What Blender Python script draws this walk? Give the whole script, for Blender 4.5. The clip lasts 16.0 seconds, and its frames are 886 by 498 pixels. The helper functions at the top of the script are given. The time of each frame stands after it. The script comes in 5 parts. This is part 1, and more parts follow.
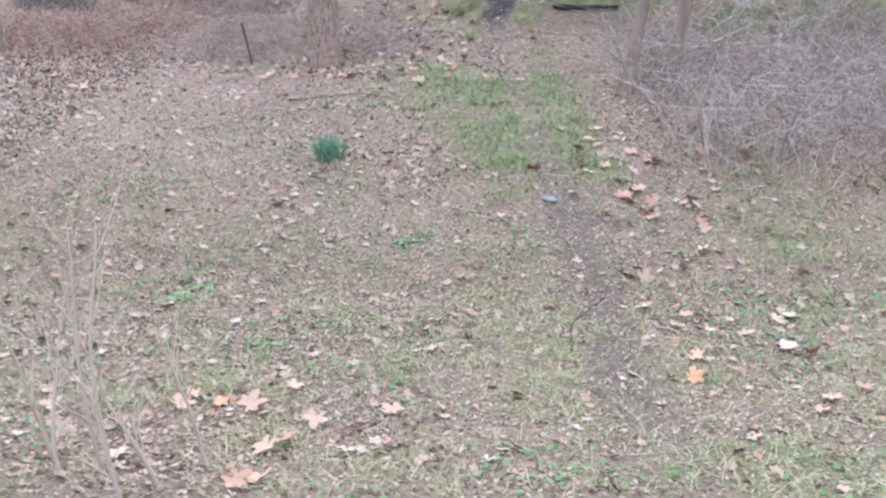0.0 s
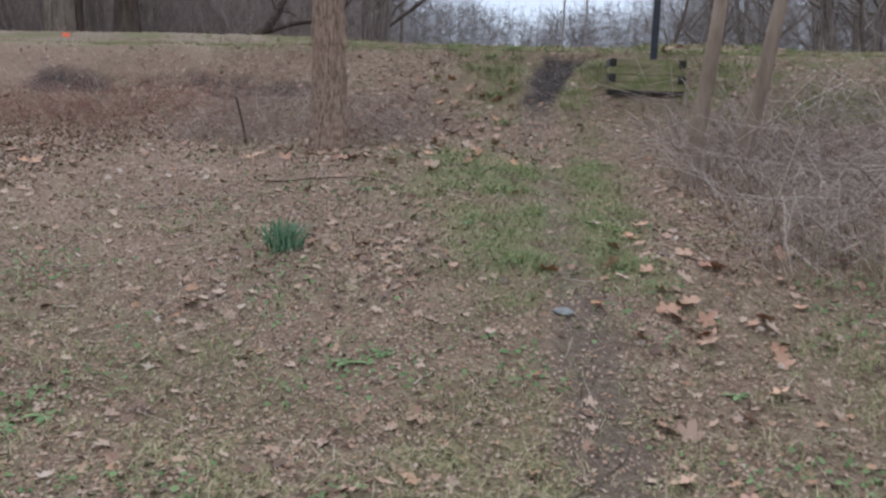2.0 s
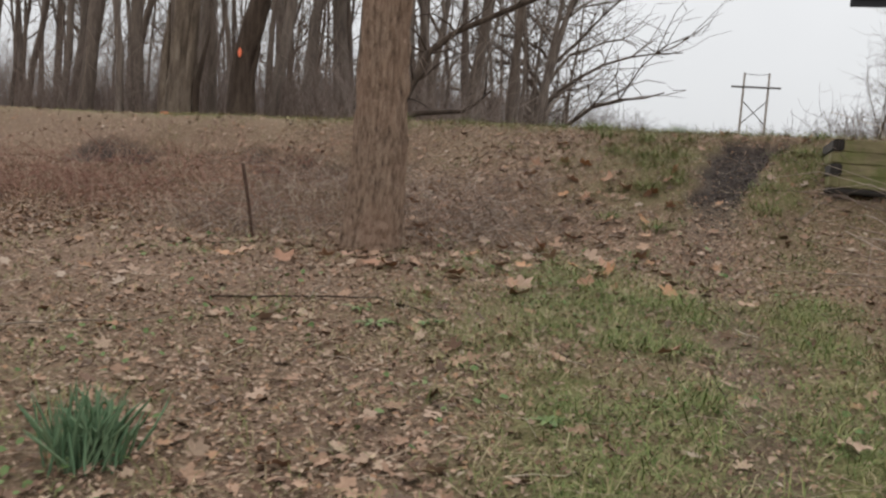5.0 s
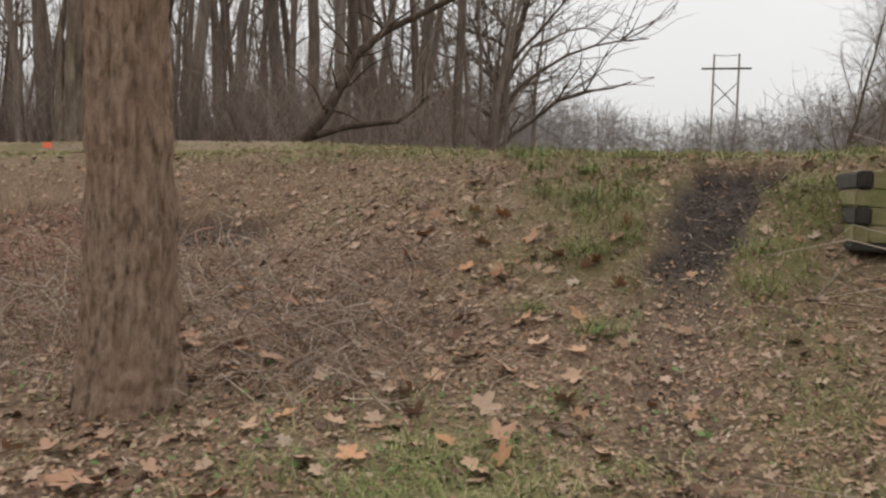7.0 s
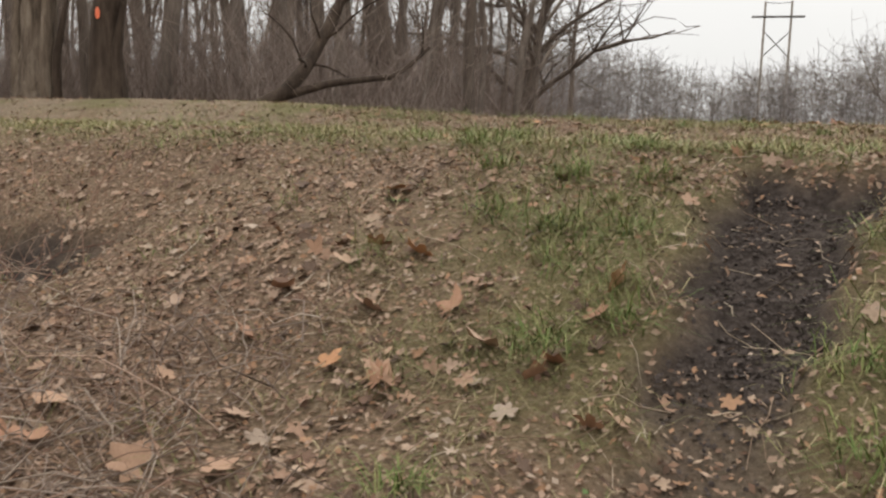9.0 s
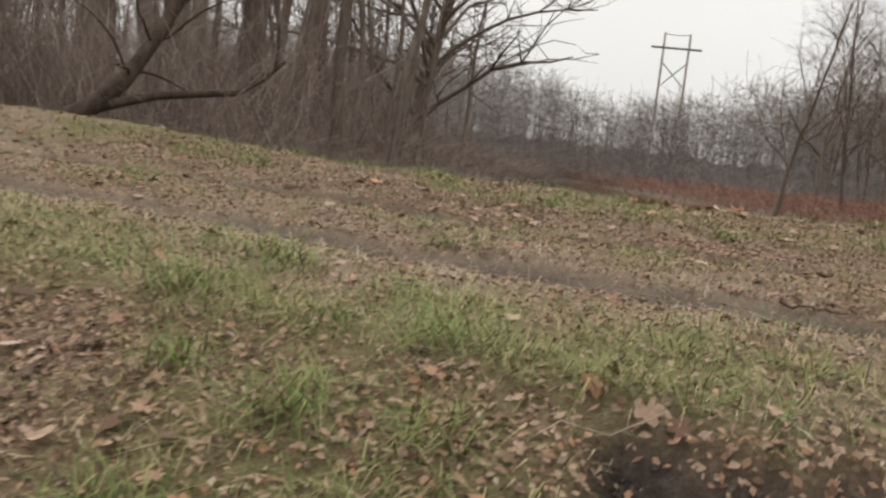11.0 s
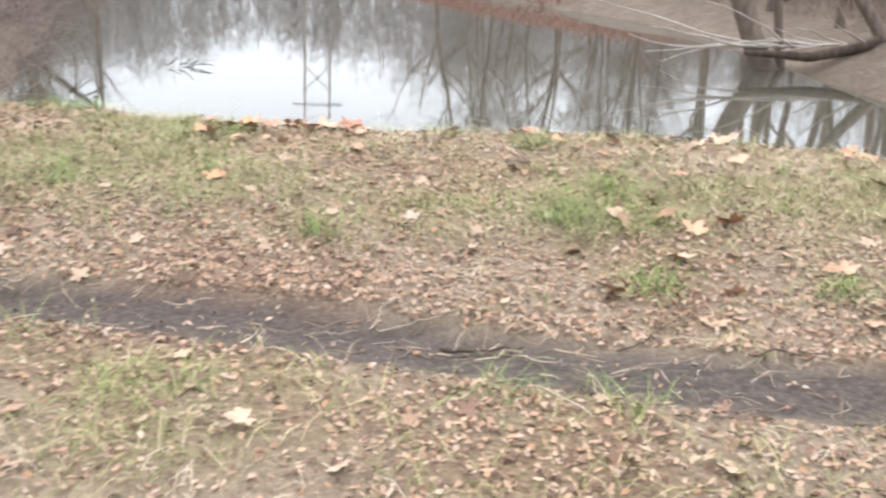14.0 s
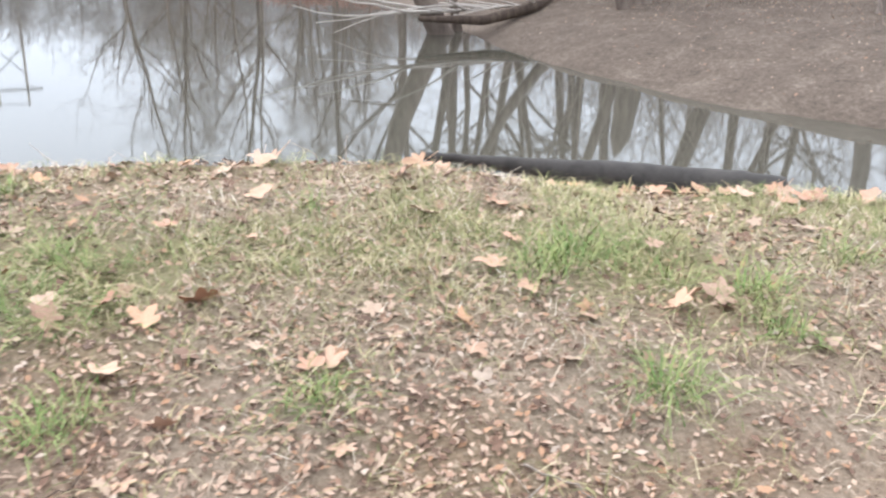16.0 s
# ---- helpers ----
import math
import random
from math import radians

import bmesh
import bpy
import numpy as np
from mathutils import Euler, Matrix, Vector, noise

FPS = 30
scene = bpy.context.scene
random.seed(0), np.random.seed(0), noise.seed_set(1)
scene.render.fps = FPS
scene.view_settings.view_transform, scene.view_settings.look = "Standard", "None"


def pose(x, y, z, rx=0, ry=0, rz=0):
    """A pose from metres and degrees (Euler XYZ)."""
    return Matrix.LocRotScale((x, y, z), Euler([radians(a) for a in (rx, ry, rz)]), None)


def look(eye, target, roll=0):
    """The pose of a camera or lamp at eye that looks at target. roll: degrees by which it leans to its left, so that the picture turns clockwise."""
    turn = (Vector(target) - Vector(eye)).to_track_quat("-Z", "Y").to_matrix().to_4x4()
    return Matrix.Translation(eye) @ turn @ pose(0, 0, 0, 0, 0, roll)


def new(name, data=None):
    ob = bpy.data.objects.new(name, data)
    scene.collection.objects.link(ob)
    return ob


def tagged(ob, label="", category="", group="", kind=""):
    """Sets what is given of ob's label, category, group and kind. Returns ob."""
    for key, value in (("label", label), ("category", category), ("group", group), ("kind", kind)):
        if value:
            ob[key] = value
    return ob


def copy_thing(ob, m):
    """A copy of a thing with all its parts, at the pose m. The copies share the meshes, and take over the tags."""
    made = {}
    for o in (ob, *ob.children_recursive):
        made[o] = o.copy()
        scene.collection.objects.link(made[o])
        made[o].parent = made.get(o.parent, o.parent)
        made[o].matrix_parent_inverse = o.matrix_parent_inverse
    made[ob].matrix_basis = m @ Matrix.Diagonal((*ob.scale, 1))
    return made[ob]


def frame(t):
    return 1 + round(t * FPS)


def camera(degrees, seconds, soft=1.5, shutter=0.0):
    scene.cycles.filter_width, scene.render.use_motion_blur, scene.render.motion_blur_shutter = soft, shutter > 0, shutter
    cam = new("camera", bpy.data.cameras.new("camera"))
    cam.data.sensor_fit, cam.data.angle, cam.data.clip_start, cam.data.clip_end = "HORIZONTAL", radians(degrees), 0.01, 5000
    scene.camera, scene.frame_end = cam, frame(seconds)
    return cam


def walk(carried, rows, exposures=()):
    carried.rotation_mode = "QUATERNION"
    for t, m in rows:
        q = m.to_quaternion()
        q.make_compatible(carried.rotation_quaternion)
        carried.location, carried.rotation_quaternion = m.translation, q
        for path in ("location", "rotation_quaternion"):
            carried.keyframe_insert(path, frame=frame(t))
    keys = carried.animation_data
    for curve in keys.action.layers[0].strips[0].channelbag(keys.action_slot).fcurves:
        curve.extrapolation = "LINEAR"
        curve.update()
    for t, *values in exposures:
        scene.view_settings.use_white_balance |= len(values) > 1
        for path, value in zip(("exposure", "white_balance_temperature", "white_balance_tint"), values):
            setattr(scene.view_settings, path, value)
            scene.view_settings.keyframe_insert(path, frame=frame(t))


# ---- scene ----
cam = camera(51.3, 16.0, soft=2.4, shutter=0.2)
PATH = [
    (0, (0.451, 0.213, 2.527), (0.422, 2.127, 1.946), 1.0),
    (0.5, (0.756, 0.788, 2.274), (0.667, 2.687, 1.654), 0.4),
    (1, (0.919, 1.34, 2.244), (0.741, 3.264, 1.727), -0.8),
    (1.5, (1.119, 1.895, 2.032), (0.939, 3.835, 1.579), -0.1),
    (2, (1.169, 2.622, 1.907), (0.96, 4.581, 1.565), 2.0),
    (2.5, (1.146, 3.425, 1.803), (0.823, 5.386, 1.584), 3.6),
    (3, (1.089, 4.27, 1.678), (0.577, 6.2, 1.562), 4.4),
    (3.2, (1.108, 4.6, 1.636), (0.55, 6.516, 1.514), 4.4),
    (5.3, (1.044, 7.753, 1.566), (0.484, 9.669, 1.457), 4.9),
    (5.5, (1.015, 8.093, 1.651), (0.453, 10.009, 1.529), 4.4),
    (6, (1.006, 8.89, 1.808), (0.434, 10.804, 1.705), 4.5),
    (6.5, (1.03, 9.683, 2.046), (0.447, 11.595, 1.971), 2.5),
    (7, (1.069, 10.351, 2.203), (0.548, 12.278, 2.086), 1.7),
    (7.5, (1.049, 11.056, 2.396), (0.487, 12.972, 2.275), 1.3),
    (8, (1.075, 11.794, 2.46), (0.488, 13.698, 2.283), 1.0),
    (8.2, (1.083, 12.134, 2.494), (0.486, 14.034, 2.301), 1.5),
    (10.3, (0.967, 14.866, 2.85), (0.401, 16.765, 2.583), 3.1),
    (10.5, (1.004, 15.121, 2.952), (0.482, 17.033, 2.68), 3.6),
    (11, (1.063, 15.788, 3.203), (0.685, 17.741, 3.0), 6.7),
    (11.5, (1.067, 16.454, 3.399), (0.89, 18.436, 3.199), 10.4),
    (12, (1.089, 17.035, 3.594), (0.852, 19.013, 3.412), 10.3),
    (12.5, (0.993, 17.591, 3.789), (0.558, 19.52, 3.494), 8.7),
    (13, (1.019, 18.1, 4.023), (0.482, 19.989, 3.643), 6.3),
    (13.5, (1.282, 18.549, 4.157), (1.138, 20.469, 3.616), 4.7),
    (14, (1.734, 18.88, 4.207), (2.047, 20.753, 3.58), 2.8),
    (14.5, (2.047, 19.215, 4.232), (2.629, 21.02, 3.6), 0.4),
    (15, (2.425, 19.520, 4.301), (3.143, 21.275, 3.647), 0.1),
    (15.5, (2.879, 19.709, 4.311), (3.621, 21.447, 3.643), 1.9),
    (16, (3.318, 19.818, 4.313), (4.141, 21.511, 3.637), 1.8),
]
EXPOSURES = [(0.0, 2.2, 4950, 10), (0.5, 2.1, 4950, 10), (1.0, 2.03, 5000, 10), (1.5, 1.58, 5200, 10), (2.0, 1.18, 5500, 10), (2.5, 0.98, 5700, 10), (3.0, 0.8, 6200, 10), (5.5, 1.0, 6700, 10), (8.0, 1.05, 7000, 10), (10.5, 1.38, 7000, 10), (11.5, 0.85, 7100, 10), (12.0, 0.85, 7200, 10), (12.5, 1.12, 7100, 10), (13.0, 1.85, 6800, 10), (13.5, 2.27, 6500, 10), (14.0, 2.35, 6200, 10), (16.0, 2.28, 5900, 10)]
walk(cam, [(t, look(eye, target, roll)) for t, eye, target, roll in PATH], EXPOSURES)

# ---- overcast sky ----
world = bpy.data.worlds.new("overcast_sky")
scene.world = world
world.use_nodes = True
wn, wl = world.node_tree.nodes, world.node_tree.links
sky = wn.new("ShaderNodeTexSky")
sky.sky_type, sky.sun_disc = "NISHITA", False
sky.sun_elevation, sky.sun_rotation = radians(40), radians(200)
sky.air_density, sky.dust_density, sky.ozone_density = 1.0, 1.0, 1.0
veil = wn.new("ShaderNodeHueSaturation")
veil.inputs["Saturation"].default_value = 0.12
wl.new(sky.outputs["Color"], veil.inputs["Color"])
cloud = wn.new("ShaderNodeMix")
cloud.data_type = "RGBA"
cloud.inputs[0].default_value = 0.85
cloud.inputs[7].default_value = (7.1, 7.35, 7.7, 1)
wl.new(veil.outputs["Color"], cloud.inputs[6])
# An overcast sky is about twice as bright overhead as near the horizon, with faint uneven cloud.
way = wn.new("ShaderNodeTexCoord")
split = wn.new("ShaderNodeSeparateXYZ")
wl.new(way.outputs["Generated"], split.inputs["Vector"])
climb = wn.new("ShaderNodeMapRange")
climb.inputs["To Min"].default_value, climb.inputs["To Max"].default_value = 0.5, 1.15
wl.new(split.outputs["Z"], climb.inputs["Value"])
billow = wn.new("ShaderNodeTexNoise")
billow.inputs["Scale"].default_value, billow.inputs["Detail"].default_value = 2.2, 4.0
wl.new(way.outputs["Generated"], billow.inputs["Vector"])
uneven = wn.new("ShaderNodeMapRange")
uneven.inputs["To Min"].default_value, uneven.inputs["To Max"].default_value = 0.85, 1.12
wl.new(billow.outputs["Fac"], uneven.inputs["Value"])
both = wn.new("ShaderNodeMath")
both.operation = "MULTIPLY"
wl.new(climb.outputs["Result"], both.inputs[0])
wl.new(uneven.outputs["Result"], both.inputs[1])
level = wn.new("ShaderNodeVectorMath")
level.operation = "SCALE"
wl.new(cloud.outputs[2], level.inputs[0])
wl.new(both.outputs[0], level.inputs["Scale"])
wl.new(level.outputs["Vector"], wn["Background"].inputs["Color"])
wn["Background"].inputs["Strength"].default_value = 0.1

sun = new("sun", bpy.data.lights.new("sun", "SUN"))
sun.data.energy, sun.data.angle, sun.data.color = 1.2, radians(60), (1.0, 0.97, 0.93)
sun.matrix_world = look((0, 0, 30), (-10 * math.sin(radians(200)), 10 * math.cos(radians(200)), 30 - 10 * math.tan(radians(40))))

WATER = 1.7
rng = np.random.default_rng(7)


# ---- materials ----
class Mat:
    """A node material with short ways to make and join nodes."""

    def __init__(self, name, rough=0.8, metal=0.0, spec=0.3):
        self.m = bpy.data.materials.new(name)
        self.m.use_nodes = True
        self.n, self.l = self.m.node_tree.nodes, self.m.node_tree.links
        self.b = self.n["Principled BSDF"]
        self.b.inputs["Roughness"].default_value = rough
        self.b.inputs["Metallic"].default_value = metal
        self.b.inputs["Specular IOR Level"].default_value = spec

    def node(self, kind, **inputs):
        n = self.n.new(kind)
        for key, value in inputs.items():
            n.inputs[key.replace("_", " ")].default_value = value
        return n

    def join(self, a, b):
        self.l.new(a, b)

    def coords(self, scale=(1, 1, 1)):
        tc = self.n.new("ShaderNodeTexCoord")
        mp = self.n.new("ShaderNodeMapping")
        mp.inputs["Scale"].default_value = scale
        self.join(tc.outputs["Object"], mp.inputs["Vector"])
        return mp.outputs["Vector"]

    def noise(self, scale, detail=6.0, rough=0.6, stretch=(1, 1, 1)):
        n = self.node("ShaderNodeTexNoise", Scale=scale, Detail=detail, Roughness=rough)
        self.join(self.coords(stretch), n.inputs["Vector"])
        return n.outputs["Fac"]

    def ramp(self, fac, stops, constant=False):
        n = self.n.new("ShaderNodeValToRGB")
        if constant:
            n.color_ramp.interpolation = "CONSTANT"
        e = n.color_ramp.elements
        while len(e) < len(stops):
            e.new(0.5)
        for el, (p, c) in zip(e, stops):
            el.position, el.color = p, (*c, 1)
        self.join(fac, n.inputs["Fac"])
        return n.outputs["Color"]

    def mix(self, fac, a, b, mode="MIX"):
        n = self.n.new("ShaderNodeMix")
        n.data_type, n.blend_type = "RGBA", mode
        for sock, value in ((n.inputs[0], fac), (n.inputs[6], a), (n.inputs[7], b)):
            if isinstance(value, (int, float)):
                sock.default_value = value
            elif isinstance(value, tuple):
                sock.default_value = (*value, 1)
            else:
                self.join(value, sock)
        return n.outputs[2]

    def attribute(self, name):
        n = self.n.new("ShaderNodeAttribute")
        n.attribute_name = name
        return n.outputs["Fac"]

    def island(self):
        return self.n.new("ShaderNodeNewGeometry").outputs["Random Per Island"]

    def instance(self):
        return self.n.new("ShaderNodeObjectInfo").outputs["Random"]

    def colour(self, sock):
        self.join(sock, self.b.inputs["Base Color"])
        return self

    def bump(self, fac, strength=0.5, distance=0.02):
        n = self.node("ShaderNodeBump", Strength=strength, Distance=distance)
        self.join(fac, n.inputs["Height"])
        self.join(n.outputs["Normal"], self.b.inputs["Normal"])
        return self


def make_ground():
    m = Mat("ground_soil_and_litter", 0.95, spec=0.1)
    litter = m.ramp(m.noise(38, 8, 0.75), [(0.28, (0.06, 0.038, 0.026)), (0.45, (0.19, 0.118, 0.078)), (0.6, (0.32, 0.21, 0.145)), (0.75, (0.42, 0.3, 0.215))])
    chips = m.node("ShaderNodeTexVoronoi", Scale=58.0)
    m.join(m.coords((1, 1.35, 1)), chips.inputs["Vector"])
    pick = m.n.new("ShaderNodeSeparateColor")
    m.join(chips.outputs["Color"], pick.inputs["Color"])
    leafy = m.ramp(pick.outputs[0], [(0.0, (0.085, 0.057, 0.042)), (0.2, (0.23, 0.147, 0.103)), (0.4, (0.125, 0.083, 0.06)), (0.6, (0.29, 0.195, 0.14)), (0.8, (0.13, 0.088, 0.065)), (1.0, (0.38, 0.28, 0.21))])
    litter = m.mix(0.8, litter, leafy)
    turf = m.ramp(m.noise(55, 8, 0.7), [(0.3, (0.06, 0.058, 0.025)), (0.5, (0.145, 0.14, 0.056)), (0.7, (0.26, 0.235, 0.12))])
    soil = m.ramp(m.noise(30, 8, 0.7), [(0.3, (0.034, 0.027, 0.024)), (0.55, (0.082, 0.067, 0.059)), (0.75, (0.15, 0.125, 0.11))])
    shore = m.ramp(m.mix(0.6, m.noise(1.3, 10, 0.8), m.noise(12, 8, 0.8)), [(0.36, (0.045, 0.034, 0.026)), (0.52, (0.115, 0.088, 0.068)), (0.66, (0.22, 0.175, 0.138))])
    c = m.mix(m.ramp(m.noise(0.35, 4), [(0.35, (0.0,) * 3), (0.7, (0.25,) * 3)]), litter, turf)
    c = m.mix(m.attribute("grass"), c, turf)
    straw = m.ramp(m.noise(48, 8, 0.75, (1, 0.6, 1)), [(0.32, (0.12, 0.09, 0.063)), (0.5, (0.245, 0.19, 0.137)), (0.7, (0.38, 0.3, 0.225))])
    c = m.mix(m.attribute("matted"), c, straw)
    c = m.mix(m.attribute("bank"), c, shore)
    c = m.mix(m.attribute("mud"), c, soil)
    clods = m.noise(16, 8, 0.75)
    damp_and_hollows = m.ramp(clods, [(0.34, (0.018, 0.013, 0.011)), (0.5, (0.052, 0.04, 0.034)), (0.66, (0.1, 0.08, 0.07))])
    c = m.mix(m.attribute("damp_and_hollows"), c, damp_and_hollows)
    m.colour(c).bump(m.mix(0.5, m.noise(45, 8, 0.7), clods), 1.0, 0.04)
    return m.m


def make_leaf(name, stops, rough=0.75):
    m = Mat(name, rough, spec=0.25)
    c = m.ramp(m.island(), stops, True)
    c = m.mix(0.55, c, m.ramp(m.noise(70, 5), [(0.3, (0.5,) * 3), (0.7, (1.0,) * 3)]), "MULTIPLY")
    m.colour(c)
    return m.m


def make_bark(name, dark, mid, light, scale=9.0, bump=0.03, random=True):
    m = Mat(name, 0.92, spec=0.15)
    ridge = m.noise(scale, 8, 0.7, (1, 1, 0.18))
    c = m.ramp(ridge, [(0.3, dark), (0.5, mid), (0.72, light)])
    c = m.mix(0.5, c, m.ramp(m.noise(1.1, 5), [(0.3, (0.55, 0.55, 0.55)), (0.7, (1.0, 1.0, 0.95))]), "MULTIPLY")
    if random:
        c = m.mix(0.6, c, m.ramp(m.instance(), [(0.0, (0.55, 0.5, 0.47)), (0.5, (0.9, 0.85, 0.8)), (1.0, (1.0, 1.0, 1.0))]), "MULTIPLY")
    m.colour(c).bump(ridge, 1.0, bump)
    return m.m


def make_plain(name, base, spread=0.35, scale=6.0, rough=0.8, metal=0.0, bump=0.3):
    m = Mat(name, rough, metal)
    n = m.noise(scale, 7, 0.65)
    lo, hi = tuple(v * (1 - spread) for v in base), tuple(min(1, v * (1 + spread)) for v in base)
    m.colour(m.ramp(n, [(0.3, lo), (0.7, hi)])).bump(n, bump, 0.01)
    return m.m


def make_stems(name, stops, rough=0.85):
    m = Mat(name, rough, spec=0.2)
    m.colour(m.ramp(m.island(), stops))
    return m.m


def make_water():
    m = Mat("pond_water", 0.03, spec=0.5)
    m.b.inputs["Base Color"].default_value = (0.06, 0.055, 0.042, 1)
    m.b.inputs["IOR"].default_value = 1.4
    n = m.noise(1.6, 3, 0.5, (1, 0.35, 1))
    m.bump(n, 0.05, 0.02)
    return m.m


def make_planter_wood():
    m = Mat("mossy_timber", 0.9, spec=0.15)
    grain = m.noise(14, 8, 0.7, (0.12, 1, 1))
    c = m.ramp(grain, [(0.3, (0.11, 0.09, 0.055)), (0.55, (0.24, 0.205, 0.115)), (0.75, (0.34, 0.295, 0.18))])
    c = m.mix(m.ramp(m.noise(4, 6), [(0.42, (0, 0, 0)), (0.62, (0.8,) * 3)]), c, (0.12, 0.14, 0.045))
    m.colour(c).bump(grain, 0.7, 0.01)
    return m.m


GROUND = make_ground()
LITTER = make_leaf("dead_leaves", [(0.0, (0.16, 0.092, 0.06)), (0.16, (0.38, 0.24, 0.16)), (0.3, (0.29, 0.175, 0.115)), (0.44, (0.38, 0.262, 0.188)), (0.56, (0.115, 0.07, 0.047)), (0.7, (0.38, 0.27, 0.19)), (0.88, (0.4, 0.308, 0.235)), (0.92, (0.33, 0.185, 0.105))])
BIG_LEAF = Mat("large_dry_leaf", 0.7, spec=0.25)
BIG_LEAF.colour(BIG_LEAF.mix(0.5, BIG_LEAF.ramp(BIG_LEAF.instance(), [(0.0, (0.38, 0.2, 0.12)), (0.25, (0.42, 0.27, 0.18)), (0.5, (0.33, 0.165, 0.1)), (0.75, (0.44, 0.31, 0.225)), (1.0, (0.46, 0.22, 0.1))]), BIG_LEAF.ramp(BIG_LEAF.noise(25, 5), [(0.3, (0.45,) * 3), (0.7, (1.0,) * 3)]), "MULTIPLY"))
BIG_LEAF = BIG_LEAF.m
GRASS = make_stems("grass_blades", [(0.0, (0.09, 0.11, 0.035)), (0.3, (0.155, 0.165, 0.06)), (0.55, (0.24, 0.225, 0.095)), (0.8, (0.34, 0.285, 0.15)), (1.0, (0.45, 0.37, 0.235))])
LUSH = make_stems("green_blades", [(0.0, (0.085, 0.13, 0.036)), (0.6, (0.15, 0.195, 0.06)), (1.0, (0.28, 0.28, 0.11))])
STRAW = make_stems("dry_stalks", [(0.0, (0.2, 0.13, 0.09)), (0.4, (0.33, 0.24, 0.17)), (0.75, (0.43, 0.34, 0.25)), (1.0, (0.52, 0.45, 0.36))])
BRIAR = make_stems("briar_canes", [(0.0, (0.14, 0.1, 0.08)), (0.6, (0.28, 0.215, 0.175)), (1.0, (0.46, 0.38, 0.31))])
REDBRUSH = make_stems("red_brown_brush", [(0.0, (0.16, 0.075, 0.055)), (0.5, (0.26, 0.13, 0.1)), (1.0, (0.36, 0.2, 0.15))])
UNDER = make_stems("grey_brown_twigs", [(0.0, (0.12, 0.086, 0.072)), (0.5, (0.215, 0.165, 0.138)), (1.0, (0.33, 0.265, 0.225))])
def make_scaly_bark():
    """Brown bark in narrow upright plates, greyer above, with worn reddish patches."""
    m = Mat("ridged_brown_bark", 0.92, spec=0.12)
    plates = m.noise(32, 6, 0.65, (1, 1, 0.26))
    broken = m.noise(15, 7, 0.75, (1, 1, 0.55))
    c = m.ramp(plates, [(0.32, (0.085, 0.06, 0.046)), (0.46, (0.285, 0.2, 0.148)), (0.68, (0.45, 0.335, 0.255))])
    c = m.mix(0.6, c, m.ramp(broken, [(0.38, (0.4, 0.36, 0.33)), (0.54, (1.1, 1.08, 1.05))]), "MULTIPLY")
    c = m.mix(m.ramp(m.noise(2.4, 5, 0.6, (1, 1, 0.7)), [(0.44, (0.0,) * 3), (0.62, (0.55,) * 3)]), c, (0.36, 0.235, 0.17))
    both = m.mix(0.5, plates, broken)
    m.colour(c).bump(both, 1.0, 0.08)
    return m.m


BARK_NEAR = make_scaly_bark()
BARK = make_bark("grey_brown_bark", (0.108, 0.085, 0.072), (0.2, 0.163, 0.14), (0.3, 0.25, 0.214), 7, 0.02)
BARK_DARK = make_bark("dark_wet_bark", (0.03, 0.022, 0.017), (0.07, 0.05, 0.038), (0.12, 0.09, 0.07), 8, 0.03, False)
BARK_PALE = make_bark("pale_split_bark", (0.04, 0.03, 0.022), (0.17, 0.13, 0.1), (0.33, 0.275, 0.22), 5, 0.06, False)
SAPLING = make_bark("tan_sapling_bark", (0.14, 0.1, 0.073), (0.24, 0.175, 0.13), (0.33, 0.255, 0.2), 8, 0.01, False)
FARWOOD = make_stems("far_bare_trees", [(0.0, (0.16, 0.137, 0.127)), (0.5, (0.2, 0.175, 0.163)), (1.0, (0.25, 0.222, 0.207))])
POLE_WOOD = make_plain("weathered_pole", (0.33, 0.29, 0.25), 0.25, 2.0)
POLE_DARK = make_plain("dark_crossarm", (0.12, 0.11, 0.1), 0.25, 2.0)
PLANTER = make_planter_wood()
DARKWOOD = make_plain("dark_creosote_and_gap_shade", (0.035, 0.03, 0.026), 0.4, 12, 0.9)
SIGN_BACK = make_plain("dark_sign_board", (0.03, 0.032, 0.038), 0.25, 5, 0.6, 0.0, 0.1)
RUSTY = make_plain("rusty_steel", (0.09, 0.055, 0.04), 0.5, 20, 0.8, 0.3)
PAINT = make_plain("orange_marking_paint", (0.85, 0.2, 0.1), 0.2, 30, 0.7)
RUSSET = make_stems("russet_stalks", [(0.0, (0.16, 0.09, 0.065)), (0.5, (0.29, 0.18, 0.13)), (1.0, (0.43, 0.31, 0.235))])
WEED = make_stems("weed_leaves", [(0.0, (0.09, 0.14, 0.05)), (1.0, (0.15, 0.2, 0.08))])
TWIG = make_plain("fallen_twig", (0.2, 0.16, 0.125), 0.4, 30, 0.9)
CRUMB = make_plain("damp_soil_crumbs", (0.065, 0.05, 0.043), 0.5, 40, 0.95)
WATER_MAT = make_water()


# ---- small tools ----
def smooth(a, b, v):
    t = np.clip((v - a) / (b - a), 0, 1)
    return t * t * (3 - 2 * t)


TABLE = rng.random((256, 256))


def value_noise(x, y):
    x, y = np.asarray(x, float), np.asarray(y, float)
    i, j = np.floor(x).astype(int), np.floor(y).astype(int)
    u, v = x - i, y - j
    u, v = u * u * (3 - 2 * u), v * v * (3 - 2 * v)
    at = lambda a, b: TABLE[a & 255, b & 255]  # noqa: E731
    return (at(i, j) * (1 - u) + at(i + 1, j) * u) * (1 - v) + (at(i, j + 1) * (1 - u) + at(i + 1, j + 1) * u) * v


